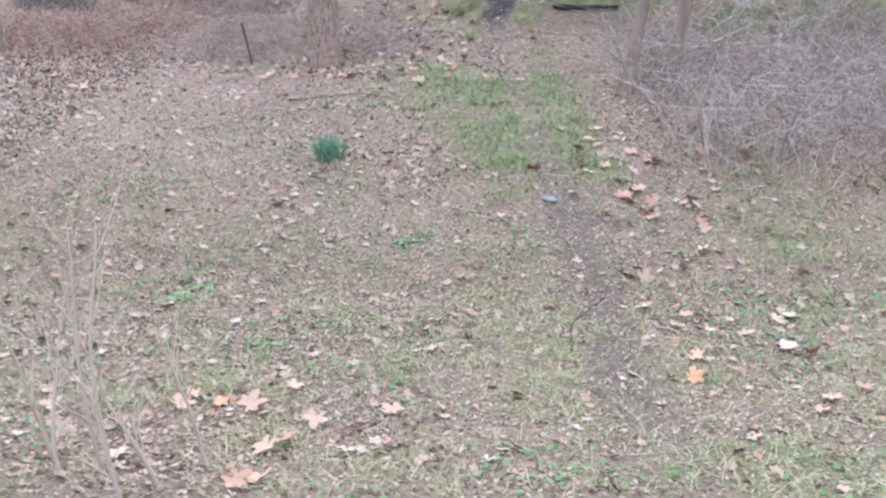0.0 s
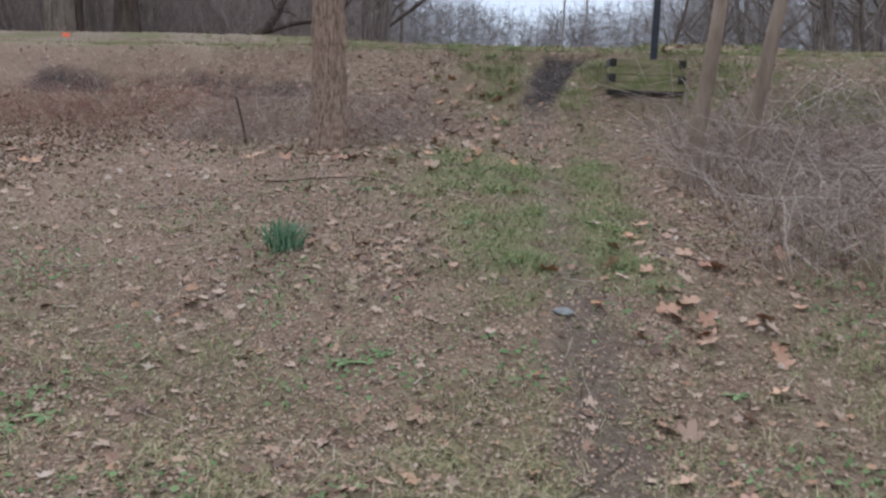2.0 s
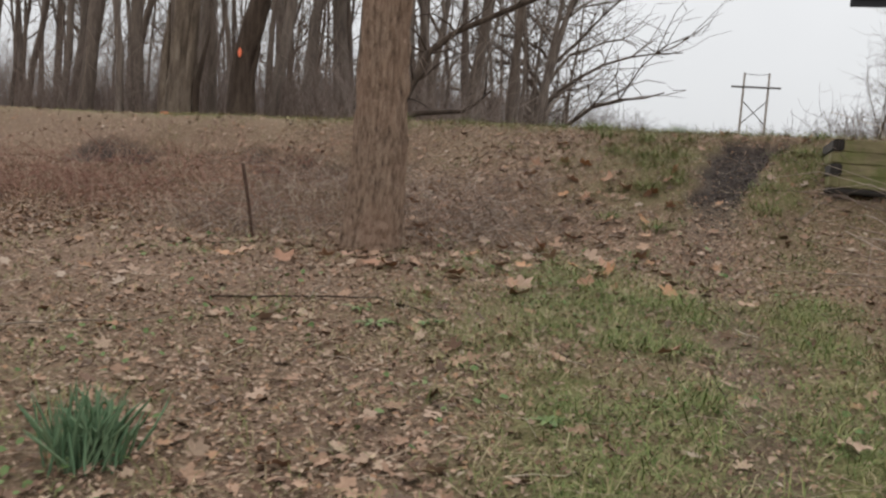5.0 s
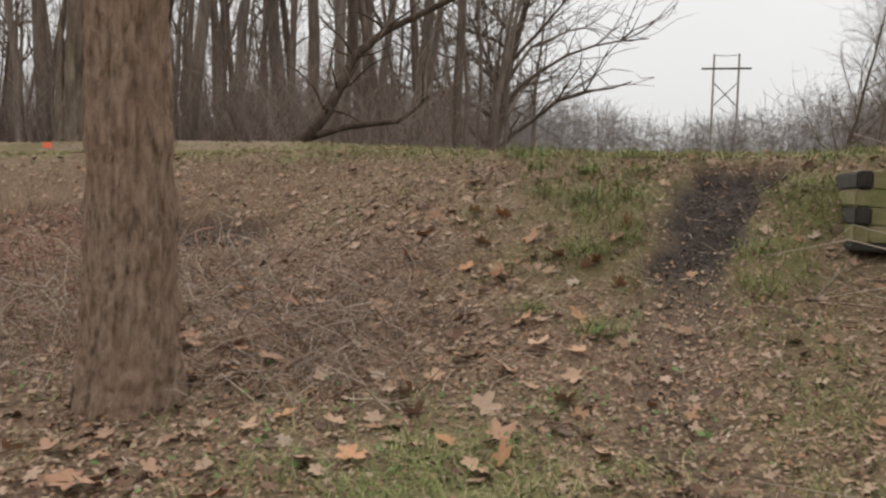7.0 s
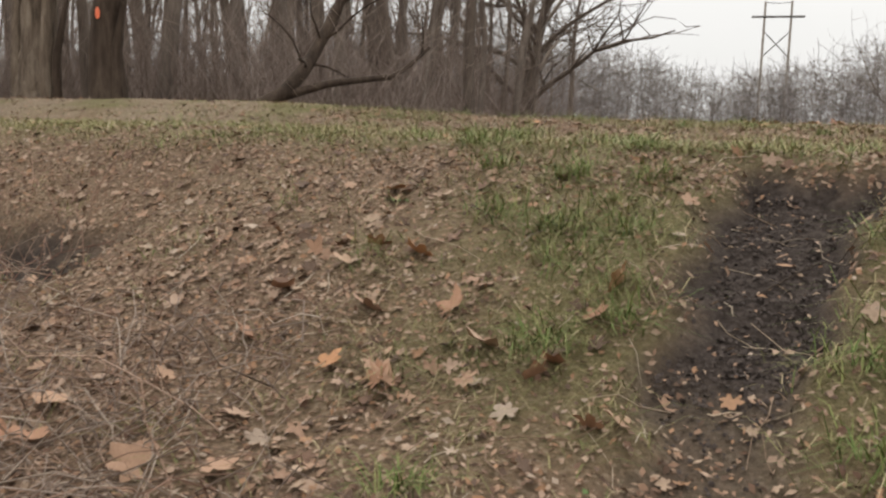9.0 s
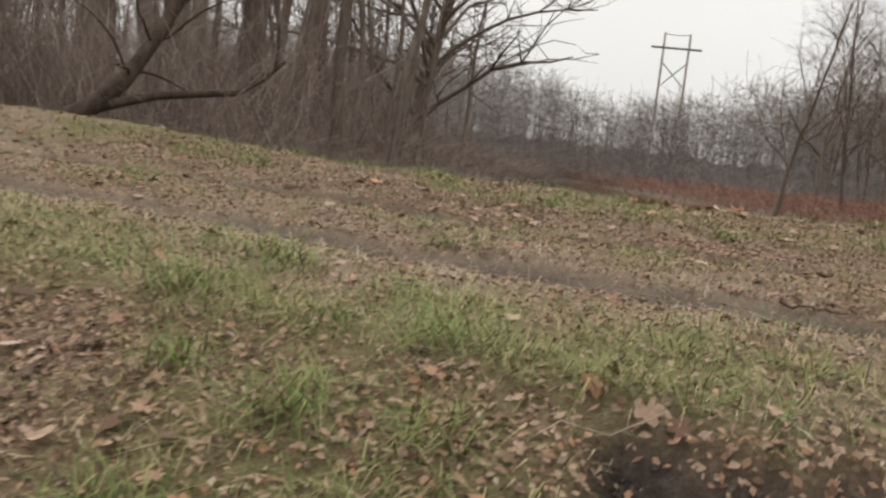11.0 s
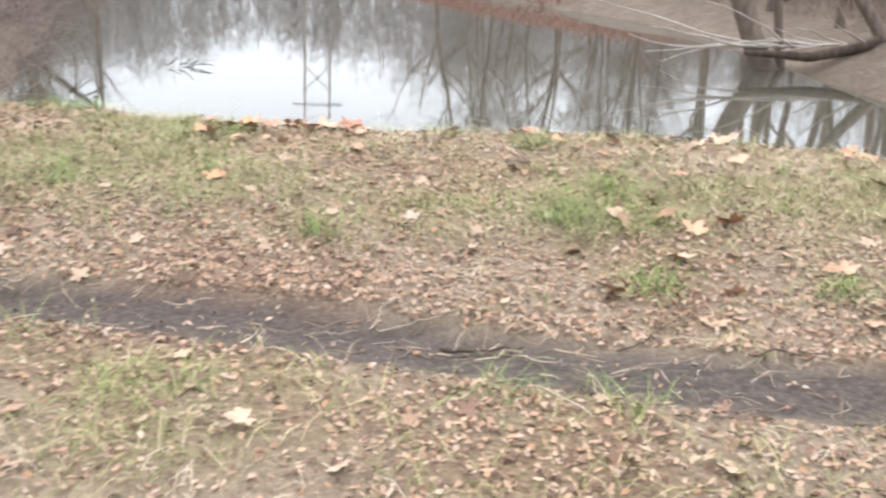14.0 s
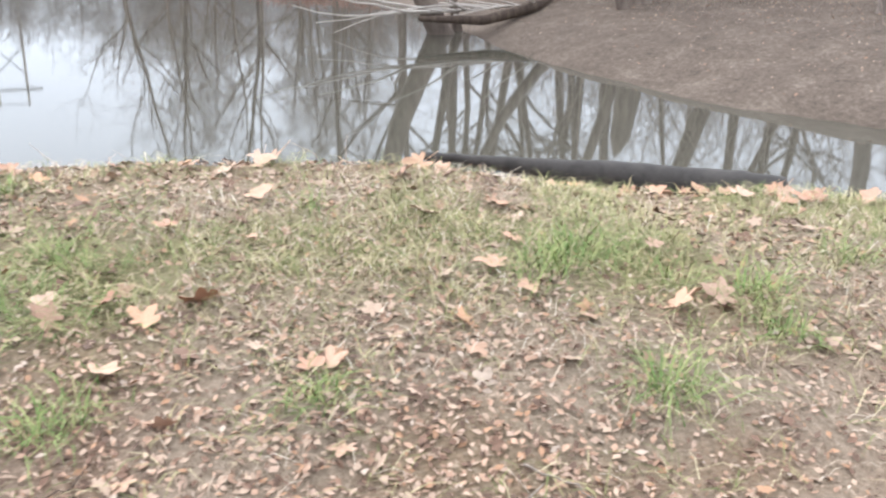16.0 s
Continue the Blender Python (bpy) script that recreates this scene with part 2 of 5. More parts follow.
def fractal(x, y, octaves=4):
    total, amp = 0.0, 0.5
    for o in range(octaves):
        total, amp = total + amp * (value_noise(x * 2**o + 17.3 * o, y * 2**o + 9.1 * o) - 0.5), amp / 2
    return total


# Heights along the walk, from the near slope over the hollow and the bank to the pond.
ALONG = [-40, -3, 0, 1.8, 3.4, 5.0, 6.0, 7.4, 8.4, 9.2, 9.9, 10.7, 11.9, 13.2, 14.5, 15.0, 15.8, 16.4, 17.2, 17.7, 18.1, 18.8, 20.0, 20.7, 21.0, 21.3, 22.0, 22.7, 23.0, 23.3, 24.0, 25.0, 25.8, 26.2, 26.8, 27.9, 30]
RISE = [1.3, 1.2, 0.95, 0.55, 0.2, -0.02, -0.08, -0.04, 0.2, 0.42, 0.58, 0.67, 0.84, 1.0, 1.15, 1.25, 1.48, 1.65, 2.02, 2.22, 2.36, 2.58, 2.63, 2.62, 2.57, 2.62, 2.68, 2.7, 2.66, 2.72, 2.83, 2.92, 2.95, 2.85, 2.4, 1.7, 0.8]


def dike(x, y):
    """The place across the bank, which runs a little askew."""
    return y + (0.25 * np.clip(x, -40, 40) + 0.13 * np.clip(x - 4.4, 0, 8)) * smooth(12.5, 17.5, y)


def ashore(x, y):
    """How far a place lies from the pond's left or right shore (more than 0: on land)."""
    left = np.interp(y, [26, 30, 34.7, 45, 52, 90, 130, 142, 150], [-3.2, -2.8, -2.9, -4.9, -6.8, -9.5, -8, 0, 40])
    right = np.interp(y, [18, 23, 28.0, 30.5, 33.4, 36, 39, 50, 57, 66, 89, 129, 142], [30, 21, 14.8, 13.5, 13.1, 13.0, 13.5, 15.4, 14.2, 11.1, 5.9, -4.5, -12])
    wave = 0.7 * fractal(x * 0.35, y * 0.35, 3) + 0.3 * fractal(x * 1.3, y * 1.3 + 3, 3)
    return np.maximum(left - x, x - right) + wave


def mud_patch(x, y):
    """The worn, bare step in the bank where feet go up."""
    v = dike(x, y)
    wob = 0.22 * fractal(x * 2.1, y * 2.1, 3)
    mid = np.interp(v, [12.5, 14.0, 15.5, 16.5, 17.5, 18.1, 18.55], [1.19, 1.1, 1.02, 1.03, 1.18, 1.25, 1.5])
    half = np.interp(v, [12.5, 14.0, 15.5, 16.5, 17.5, 18.1, 18.55], [0.12, 0.16, 0.2, 0.24, 0.26, 0.34, 0.4])
    ragged = 0.34 * fractal(x * 5, y * 5, 3)
    worn = 0.3 * smooth(12.8, 14.6, v) + 0.25 * smooth(15.6, 16.6, v) + 0.45 * smooth(16.5, 17.3, v)
    return smooth(0.1, -0.07, np.abs(x - mid + wob) - half + ragged) * worn * smooth(18.7, 18.56, v + wob * 0.5 + 0.6 * ragged)


def scarp(x, y):
    """Hollows in the weedy bank, sunk lower and coloured darker."""
    v = dike(x, y) + 0.5 * fractal(x * 0.9, y * 0.9 + 5, 3)
    holes = smooth(-0.06, 0.06, fractal(x * 1.1 + 7, y * 1.6, 4))
    return smooth(16.8, 17.05, v) * smooth(17.75, 17.55, v) * holes * smooth(-2.3, -3.0, x) * smooth(-16, -11, x)


def ruts(x, y):
    v = dike(x, y) + 0.3 * fractal(x * 0.8, y * 0.8, 3)
    near = smooth(0.46, 0.2, np.abs(v - 21.0)) * (0.6 + 0.4 * smooth(-0.12, 0.1, fractal(x * 1.7, y * 1.7, 3)))
    far = smooth(0.38, 0.2, np.abs(v - np.interp(x, [-5, 1, 2, 3.6, 6, 8], [23.05, 22.92, 22.8, 22.62, 22.4, 22.2])))
    return np.maximum(near, far)


def trodden(x, y):
    """The bare, greyish foot trail through the hollow."""
    mid = np.interp(y, [3, 6, 8.2, 9, 10.5, 12.8, 15], [1.55, 1.6, 1.59, 1.48, 1.33, 1.19, 1.07])
    wide = np.interp(y, [3, 9, 10.5, 15], [0.36, 0.36, 0.22, 0.2])
    return (0.8 - 0.3 * smooth(9.2, 10.5, y)) * smooth(wide, wide * 0.3, np.abs(x - mid + 0.3 * fractal(x * 1.5, y * 1.5, 3))) * smooth(15.2, 13.5, y) * smooth(3, 6, y)


def strips(x, y):
    """The two grassy strips that line the trail."""
    left = np.exp(-(((x - np.interp(y, [8, 9.5, 12, 14], [1.1, 0.95, 0.75, 0.5])) / np.interp(y, [9, 12, 14], [0.38, 0.6, 0.9])) ** 2)) * smooth(8.2, 9.6, y) * smooth(14.8, 13.2, y)
    right = 0.9 * np.exp(-(((x - np.interp(y, [9, 10, 12.5, 15], [1.95, 1.82, 1.65, 1.62])) / 0.3) ** 2)) * smooth(9.0, 10.0, y) * smooth(16.6, 14.5, y)
    return np.maximum(left, right)


def green(x, y):
    """Where grass grows thick: 0 to 1."""
    v = dike(x, y)
    broad = 0.6 * np.exp(-(((x - 0.05) / 1.0) ** 2)) * smooth(11, 12, y) * smooth(14.6, 13.6, y)
    verge = smooth(18.3, 19.0, v) * smooth(20.5, 19.9, v) + smooth(23.4, 24.6, v) * smooth(26.4, 25.8, v)
    crown = 0.45 * smooth(21.4, 21.7, v) * smooth(22.6, 22.3, v)
    slope = 0.75 * smooth(15.6, 17.0, v) * smooth(18.8, 18.0, v) * (smooth(-1.0, 0.5, x) + 0.6 * smooth(1.5, 1.9, x))
    low = 0.4 * smooth(0.5, 2.0, x) * smooth(10, 8, y) + 0.36 * smooth(9.5, 7, y) * smooth(3.5, 5.5, y)
    patch = smooth(-0.1, 0.1, fractal(x * 0.9 + 40, y * 0.9, 4) + 0.7 * fractal(x * 2.7, y * 2.7 + 11, 3))
    g = np.maximum.reduce([1.5 * strips(x, y), broad, verge, crown, slope, low]) * (0.2 + 0.8 * patch)
    return np.clip(g, 0, 1.2) * (1 - mud_patch(x, y)) * (1 - ruts(x, y)) * (1 - trodden(x, y))


def height(x, y):
    x, y = np.asarray(x, float), np.asarray(y, float)
    v, d = dike(x, y), ashore(x, y)
    z = np.interp(v, ALONG, RISE)
    z = z + 0.1 * smooth(2.5, 4.0, x) * smooth(6.5, 5.0, x) * smooth(21.5, 24, v) * smooth(26.5, 25, v)
    z = z - 0.2 * smooth(-1.2, -3.0, x) * smooth(16, 17, v) * smooth(18.6, 17.6, v)
    z = z - 0.17 * smooth(1.5, 1.9, x) * smooth(3.9, 3.4, x) * smooth(16.0, 16.5, v) * smooth(17.75, 17.35, v)
    z = z - 0.11 * smooth(5.3, 6.8, x) * smooth(24.4, 25.6, v)
    bank = np.interp(d, [-3, -0.6, 0, 1.0, 3, 8, 20, 200], [0.7, 1.3, WATER + 0.02, 2.05, 2.5, 2.9, 3.1, 3.3])
    z = np.where(v > 25.8, np.maximum(z, bank), z)
    z = z + 0.22 * smooth(-1.2, -7.0, x) * smooth(23.5, 25.5, v) * smooth(60, 40, y) * smooth(-0.5, 2.0, np.where(v > 25.8, d, 2.0))
    z = z + 0.4 * fractal(x * 1.2 + 30, y * 1.2, 3) * smooth(-1.6, -3.0, x) * smooth(14.6, 15.6, v) * smooth(18.4, 17.4, v)
    z = z - (0.15 + 0.09 * fractal(x * 8, y * 8, 3)) * mud_patch(x, y) - 0.05 * ruts(x, y) - 0.03 * trodden(x, y) - 0.22 * scarp(x, y)
    near = smooth(60, 25, np.hypot(x, y - 12))
    return z + near * (0.10 * fractal(x * 0.6, y * 0.6, 3) + 0.05 * fractal(x * 4, y * 4, 3)) * np.where(v > 26, 0.4, 1)


def mesh_of(name, verts, faces, material, flat=True):
    """A mesh from arrays: verts n x 3, and faces as one or more arrays of n x 3 or n x 4."""
    faces = [faces] if isinstance(faces, np.ndarray) else list(faces)
    me = bpy.data.meshes.new(name)
    verts = np.ascontiguousarray(verts, np.float32)
    loops = np.concatenate([f.ravel() for f in faces]).astype(np.int32)
    sizes = np.concatenate([np.full(len(f), f.shape[1]) for f in faces])
    me.vertices.add(len(verts))
    me.vertices.foreach_set("co", verts.ravel())
    me.loops.add(len(loops))
    me.loops.foreach_set("vertex_index", loops)
    me.polygons.add(len(sizes))
    me.polygons.foreach_set("loop_start", (np.cumsum(sizes) - sizes).astype(np.int32))
    me.update(calc_edges=True)
    if not flat:
        me.polygons.foreach_set("use_smooth", np.ones(len(sizes), bool))
    me.materials.append(material)
    return me


def thing(name, label, category, group="", kind=""):
    return tagged(new(name), label, category, group, kind)


def part_mesh(name, me, parent, label=""):
    ob = new(name, me)
    ob.parent = parent
    return tagged(ob, label)


def part(name, bm, material, parent, label=""):
    me = bpy.data.meshes.new(name)
    bm.to_mesh(me)
    bm.free()
    me.materials.append(material)
    return part_mesh(name, me, parent, label)


def tubes(lines, sides=5):
    """One array mesh of tapered tubes: each line is (points n x 3, radii n)."""
    vs, fs, base = [], [], 0
    for pts, rad in lines:
        pts, rad = np.asarray(pts, float), np.asarray(rad, float)
        n = len(pts)
        along = np.gradient(pts, axis=0)
        along /= np.linalg.norm(along, axis=1, keepdims=True) + 1e-9
        ref = np.where(np.abs(along[:, 2:3]) > 0.9, [[1.0, 0, 0]], [[0, 0, 1.0]])
        u = np.cross(along, ref)
        u /= np.linalg.norm(u, axis=1, keepdims=True) + 1e-9
        w = np.cross(along, u)
        a = np.arange(sides) * 2 * np.pi / sides
        ring = pts[:, None] + rad[:, None, None] * (np.cos(a)[None, :, None] * u[:, None] + np.sin(a)[None, :, None] * w[:, None])
        vs.append(ring.reshape(-1, 3))
        i, k = np.meshgrid(np.arange(n - 1), np.arange(sides), indexing="ij")
        k2 = (k + 1) % sides
        fs.append((np.stack([i * sides + k, i * sides + k2, (i + 1) * sides + k2, (i + 1) * sides + k], -1) + base).reshape(-1, 4))
        base += n * sides
    return np.concatenate(vs), np.concatenate(fs)


def bent(start, way, length, steps, r, wander, lift=0.0):
    """A wandering line from start, for limbs and stems."""
    pts, d = [np.array(start, float)], np.array(way, float) / np.linalg.norm(way)
    for _ in range(steps):
        d = d + r.normal(0, wander, 3) + np.array([0, 0, lift])
        d /= np.linalg.norm(d)
        pts.append(pts[-1] + d * length / steps)
    return np.array(pts)


# ---- ground, one sheet to the horizon ----
def spread(lo, hi, step, far_lo, far_hi, grow=1.22):
    mid = np.arange(lo, hi + step / 2, step)
    out, s = [hi], step
    while out[-1] < far_hi:
        s *= grow
        out.append(out[-1] + s)
    back, s = [lo], step
    while back[-1] > far_lo:
        s *= grow
        back.append(back[-1] - s)
    return np.concatenate([back[:0:-1], mid, out[1:]])


gx, gy = spread(-8, 13, 0.11, -900, 900), spread(3, 30, 0.11, -400, 1200, 1.12)
X, Y = np.meshgrid(gx, gy, indexing="ij")
Z = height(X, Y)
verts = np.stack([X, Y, Z], -1).reshape(-1, 3)
i, j = np.meshgrid(np.arange(len(gx) - 1), np.arange(len(gy) - 1), indexing="ij")
q = len(gy)
faces = np.stack([i * q + j, (i + 1) * q + j, (i + 1) * q + j + 1, i * q + j + 1], -1).reshape(-1, 4)
ground_mesh = mesh_of("ground", verts, faces, GROUND, False)
# The bank's hollows take the same dark colour as the worn step.
for name, values in (("grass", np.clip(green(X, Y) * 0.9, 0, 1)), ("mud", np.maximum.reduce([mud_patch(X, Y), ruts(X, Y) * 0.95, trodden(X, Y) * 0.6, scarp(X, Y)])), ("damp_and_hollows", np.clip(1.3 * smooth(0.5, 0.95, mud_patch(X, Y)) + scarp(X, Y), 0, 1)), ("matted", 0.8 * (1 - 0.7 * np.minimum(green(X, Y), 1)) * smooth(18.5, 19.3, dike(X, Y)) * smooth(26.0, 25.2, dike(X, Y)) * smooth(-0.22, 0.0, fractal(X * 1.2 + 21, Y * 1.2, 3))), ("bank", smooth(26, 27, dike(X, Y)) * smooth(40, 4, np.abs(ashore(X, Y))))):
    ground_mesh.attributes.new(name, "FLOAT", "POINT").data.foreach_set("value", values.ravel().astype(np.float32))
tagged(new("ground", ground_mesh), "leaf-strewn ground rising to a grassy bank with wheel ruts", "ground", kind="structure")

wv = np.array([[-40, 22, WATER], [60, 22, WATER], [60, 150, WATER], [-40, 150, WATER]], float)
tagged(new("water", mesh_of("water", wv, np.array([[0, 1, 2, 3]]), WATER_MAT)), "still dark pond mirroring bare trees and sky", "pond", kind="structure")


# ---- trees ----
def bare_tree(seed, tall, girth, limbs=9, fork=0.45, lean=(0.0, 0.0), reach=0.4, twigs=5, fine=1, sag=-0.06):
    """The lines of one leafless tree: trunk, limbs and twigs."""
    r = np.random.default_rng(seed)
    trunk = bent((0, 0, -0.3), (lean[0], lean[1], 1), tall, 12, r, 0.05, 0.05)
    rad = girth * np.linspace(1, 0.12, 13) ** 0.9
    rad[0] *= 1.2
    big, small = [], []
    for k in range(limbs):
        f = fork + (0.97 - fork) * (k + r.random() * 0.6) / limbs
        p = f * 12
        at = trunk[int(p)] + (trunk[min(12, int(p) + 1)] - trunk[int(p)]) * (p % 1)
        a = r.random() * 6.283
        size = tall * reach * (1.15 - f) * r.uniform(0.7, 1.2) + 0.6
        way = (math.cos(a), math.sin(a), r.uniform(0.55, 1.3))
        limb = bent(at, way, size, 6, r, 0.16, -sag)
        lr = max(0.018, girth * (1 - f) * 0.6)
        big.append((limb, lr * np.linspace(1, 0.2, 7)))
        for _ in range(twigs):
            g = r.uniform(0.25, 1.0) * 5.9
            tw_at = limb[int(g)]
            b = r.random() * 6.283
            tw = bent(tw_at, (math.cos(b) + way[0], math.sin(b) + way[1], r.uniform(0.2, 1.1)), size * r.uniform(0.25, 0.55), 4, r, 0.22, 0.03)
            small.append((tw, max(0.009, lr * 0.3) * np.linspace(1, 0.35, 5)))
            if fine:
                for _ in range(int(fine)):
                    c = r.random() * 6.283
                    end = tw[r.integers(1, 5)]
                    small.append((bent(end, (math.cos(c), math.sin(c), r.uniform(0.0, 0.9)), size * r.uniform(0.12, 0.3), 2, r, 0.25), max(0.006, lr * 0.14) * np.array([1, 0.8, 0.4])))
    return (trunk, rad), big, small


def add_tree(name, seed, x, y, label, material=None, group="", **shape):
    material = material or BARK
    trunk, big, small = bare_tree(seed, **shape)
    ob = thing(name, label, "tree", group)
    ob.location = (x, y, float(height(x, y)))
    part_mesh("trunk", mesh_of("trunk", *tubes([trunk], 10), material, False), ob)
    for line in big:
        part_mesh("limb", mesh_of("limb", *tubes([line], 5), material, False), ob)
    tagged(part_mesh("crown", mesh_of("crown", *tubes(small, 3), material, False), ob), kind="stuff")
    return ob


def ridged_trunk(name, points, radii, material, parent, sides=56, rings=110, depth=0.03, seed=3, label=""):
    """A thick trunk with long bark ridges along it."""
    pts, rad = np.array(points, float), np.array(radii, float)
    s = np.linspace(0, 1, rings)
    own = np.linspace(0, 1, len(pts))
    line = np.stack([np.interp(s, own, pts[:, n]) for n in range(3)], -1)
    r0 = np.interp(s, own, rad)
    length = np.linalg.norm(pts[-1] - pts[0])
    a = np.arange(sides) * 2 * np.pi / sides
    S, A = np.meshgrid(s * length, a, indexing="ij")
    groove = np.abs(fractal(A * 5.5 + seed + 0.3 * np.sin(S * 3), S * 1.6, 3)) * 2
    buttress = 0.18 * np.exp(-S * 4) * np.cos(A * 5 + seed)
    R = r0[:, None] * (1 + buttress) - depth * (0.5 - groove) + 0.25 * depth * fractal(A * 12, S * 9, 2)
    along = np.gradient(line, axis=0)
    along /= np.linalg.norm(along, axis=1, keepdims=True)
    u = np.cross(along, [0, 1.0, 0])
    u /= np.linalg.norm(u, axis=1, keepdims=True)
    w = np.cross(along, u)
    V = line[:, None] + R[..., None] * (np.cos(a)[None, :, None] * u[:, None] + np.sin(a)[None, :, None] * w[:, None])
    i, k = np.meshgrid(np.arange(rings - 1), np.arange(sides), indexing="ij")
    k2 = (k + 1) % sides
    F = np.stack([i * sides + k, i * sides + k2, (i + 1) * sides + k2, (i + 1) * sides + k], -1).reshape(-1, 4)
    return part_mesh(name, mesh_of(name, V.reshape(-1, 3), F, material, False), parent, label)


def near_tree():
    """The thick tree that stands at the foot of the bank."""
    x, y = -1.6, 14.35
    z = float(height(x, y))
    ob = thing("tree", "thick upright tree with ridged reddish-brown bark on the bank", "tree")
    ob.location = (x, y, z)
    ridged_trunk("trunk", [(0, 0, -0.25), (0, 0, 0.0), (-0.01, 0, 0.3), (-0.02, 0, 1.0), (-0.045, 0, 1.8), (-0.06, 0, 3.0), (0, 0.1, 5.5), (0.1, 0.2, 9.0), (0.1, 0.2, 13.0)], [0.34, 0.29, 0.25, 0.225, 0.207, 0.198, 0.175, 0.11, 0.03], BARK_NEAR, ob, sides=120, rings=230, depth=0.05)
    r = np.random.default_rng(5)
    limbs = []
    for k in range(9):
        a, h = k * 2.4, 5.0 + k * 0.8
        limbs.append((bent((0.05, 0.15, h), (math.cos(a), math.sin(a), 0.9), 3.6 - k * 0.2, 6, r, 0.15, 0.05), np.linspace(0.07, 0.012, 7)))
    for line in limbs:
        part_mesh("limb", mesh_of("limb", *tubes([line], 5), BARK_NEAR, False), ob)


near_tree()


def leaning_saplings():
    for x, y, top, lean in ((2.72, 12.9, 6.0, 0.115), (3.3, 13.2, 6.4, 0.13), (-7.15, 15.6, 6.0, -0.03)):
        ob = thing("sapling", "slim tan sapling leaning out of the bramble thicket" if x > 0 else "slim tan sapling among dry weeds on the bank", "tree", "saplings")
        ob.location = (x, y, float(height(x, y)))
        r = np.random.default_rng(int(abs(x) * 100))
        part_mesh("trunk", mesh_of("trunk", *tubes([(bent((0, 0, -0.1), (lean, 0, 1), top, 10, r, 0.025), np.linspace(0.095, 0.03, 11))], 10), SAPLING, False), ob)
        limbs = [(bent((lean * h, 0, h), (math.cos(a), math.sin(a), 0.9), 1.4, 5, r, 0.15), np.linspace(0.025, 0.006, 6)) for h, a in ((3.4, 0.5), (3.9, 2.6), (4.5, 4.6), (5.1, 1.2))]
        for line in limbs:
            part_mesh("limb", mesh_of("limb", *tubes([line], 5), SAPLING, False), ob)


leaning_saplings()


# ---- the planter and the sign ----
def timber(name, size, at, material, parent, bevel=0.012, label=""):
    bm = bmesh.new()
    bmesh.ops.create_cube(bm, size=1)
    bmesh.ops.scale(bm, vec=size, verts=bm.verts)
    bmesh.ops.subdivide_edges(bm, edges=[e for e in bm.edges if abs(e.verts[0].co.x - e.verts[1].co.x) > size[0] * 0.9], cuts=6)
    bmesh.ops.bevel(bm, geom=[e for e in bm.edges if e.calc_face_angle(0) > 1], offset=bevel, segments=2, affect="EDGES")
    r = random.Random(name + str(at))
    for v in bm.verts:
        v.co += Vector((0, r.uniform(-1, 1) * 0.004, r.uniform(-1, 1) * 0.004))
    bmesh.ops.translate(bm, vec=at, verts=bm.verts)
    return part(name, bm, material, parent, label)


def planter():
    ob = thing("planter_box", "low planter of mossy timbers with dark corner ends", "planter")
    x0, x1, y0, y1, z0 = 2.04, 3.14, 16.62, 17.5, 1.98
    ob.location = (x0, y0, z0)
    w, d = x1 - x0, y1 - y0
    for k in range(4):
        z = 0.056 + 0.113 * k
        timber("front_timber", (w - 0.16, 0.1, 0.1125), (w / 2, 0.05, z), PLANTER, ob, 0.005)
        timber("back_timber", (w - 0.16, 0.1, 0.11), (w / 2, d - 0.05, z), PLANTER, ob)
        for sx in (0.05, w - 0.05):
            out = -0.02 if k % 2 else 0.0
            timber("end_timber", (0.1, d + 0.02 - 2 * out, 0.11), (sx, d / 2, z), DARKWOOD if k % 2 else PLANTER, ob)
    # This footing is an added dark slab that draws the shadow gap below.
    timber("footing", (w + 0.02, d, 0.05), (w / 2, d / 2 - 0.01, -0.028), DARKWOOD, ob)
    bm = bmesh.new()
    bmesh.ops.create_grid(bm, x_segments=14, y_segments=10, size=0.5)
    for v in bm.verts:
        v.co = Vector((w / 2 + v.co.x * (w - 0.24), d / 2 + v.co.y * (d - 0.24), 0.4 + 0.03 * math.sin(v.co.x * 23) * math.cos(v.co.y * 17)))
    part("soil", bm, GROUND, ob, "dark soil fill")
    return ob


planter()


def sign():
    ob = thing("sign", "dark sign board on a single post, seen from behind", "sign")
    ob.location = (2.69, 17.06, 2.3)
    bm = bmesh.new()
    bmesh.ops.create_cube(bm, size=1)
    bmesh.ops.scale(bm, vec=(0.1, 0.1, 2.1), verts=bm.verts)
    bmesh.ops.bevel(bm, geom=list(bm.edges), offset=0.012, segments=2, affect="EDGES")
    bmesh.ops.translate(bm, vec=(0.02, 0, 0.95), verts=bm.verts)
    part("post", bm, SIGN_BACK, ob)
    bm = bmesh.new()
    bmesh.ops.create_cube(bm, size=1)
    bmesh.ops.scale(bm, vec=(1.2, 0.03, 0.64), verts=bm.verts)
    bmesh.ops.bevel(bm, geom=list(bm.edges), offset=0.006, segments=1, affect="EDGES")
    bmesh.ops.translate(bm, vec=(0.02, 0.07, 1.79), verts=bm.verts)
    board = part("board", bm, SIGN_BACK, ob, "plain dark board")
    for z in (1.57, 2.0):
        bm = bmesh.new()
        bmesh.ops.create_cube(bm, size=1)
        bmesh.ops.scale(bm, vec=(1.12, 0.03, 0.05), verts=bm.verts)
        bmesh.ops.translate(bm, vec=(0.02, 0.04, z), verts=bm.verts)
        part("rail", bm, SIGN_BACK, board)


sign()


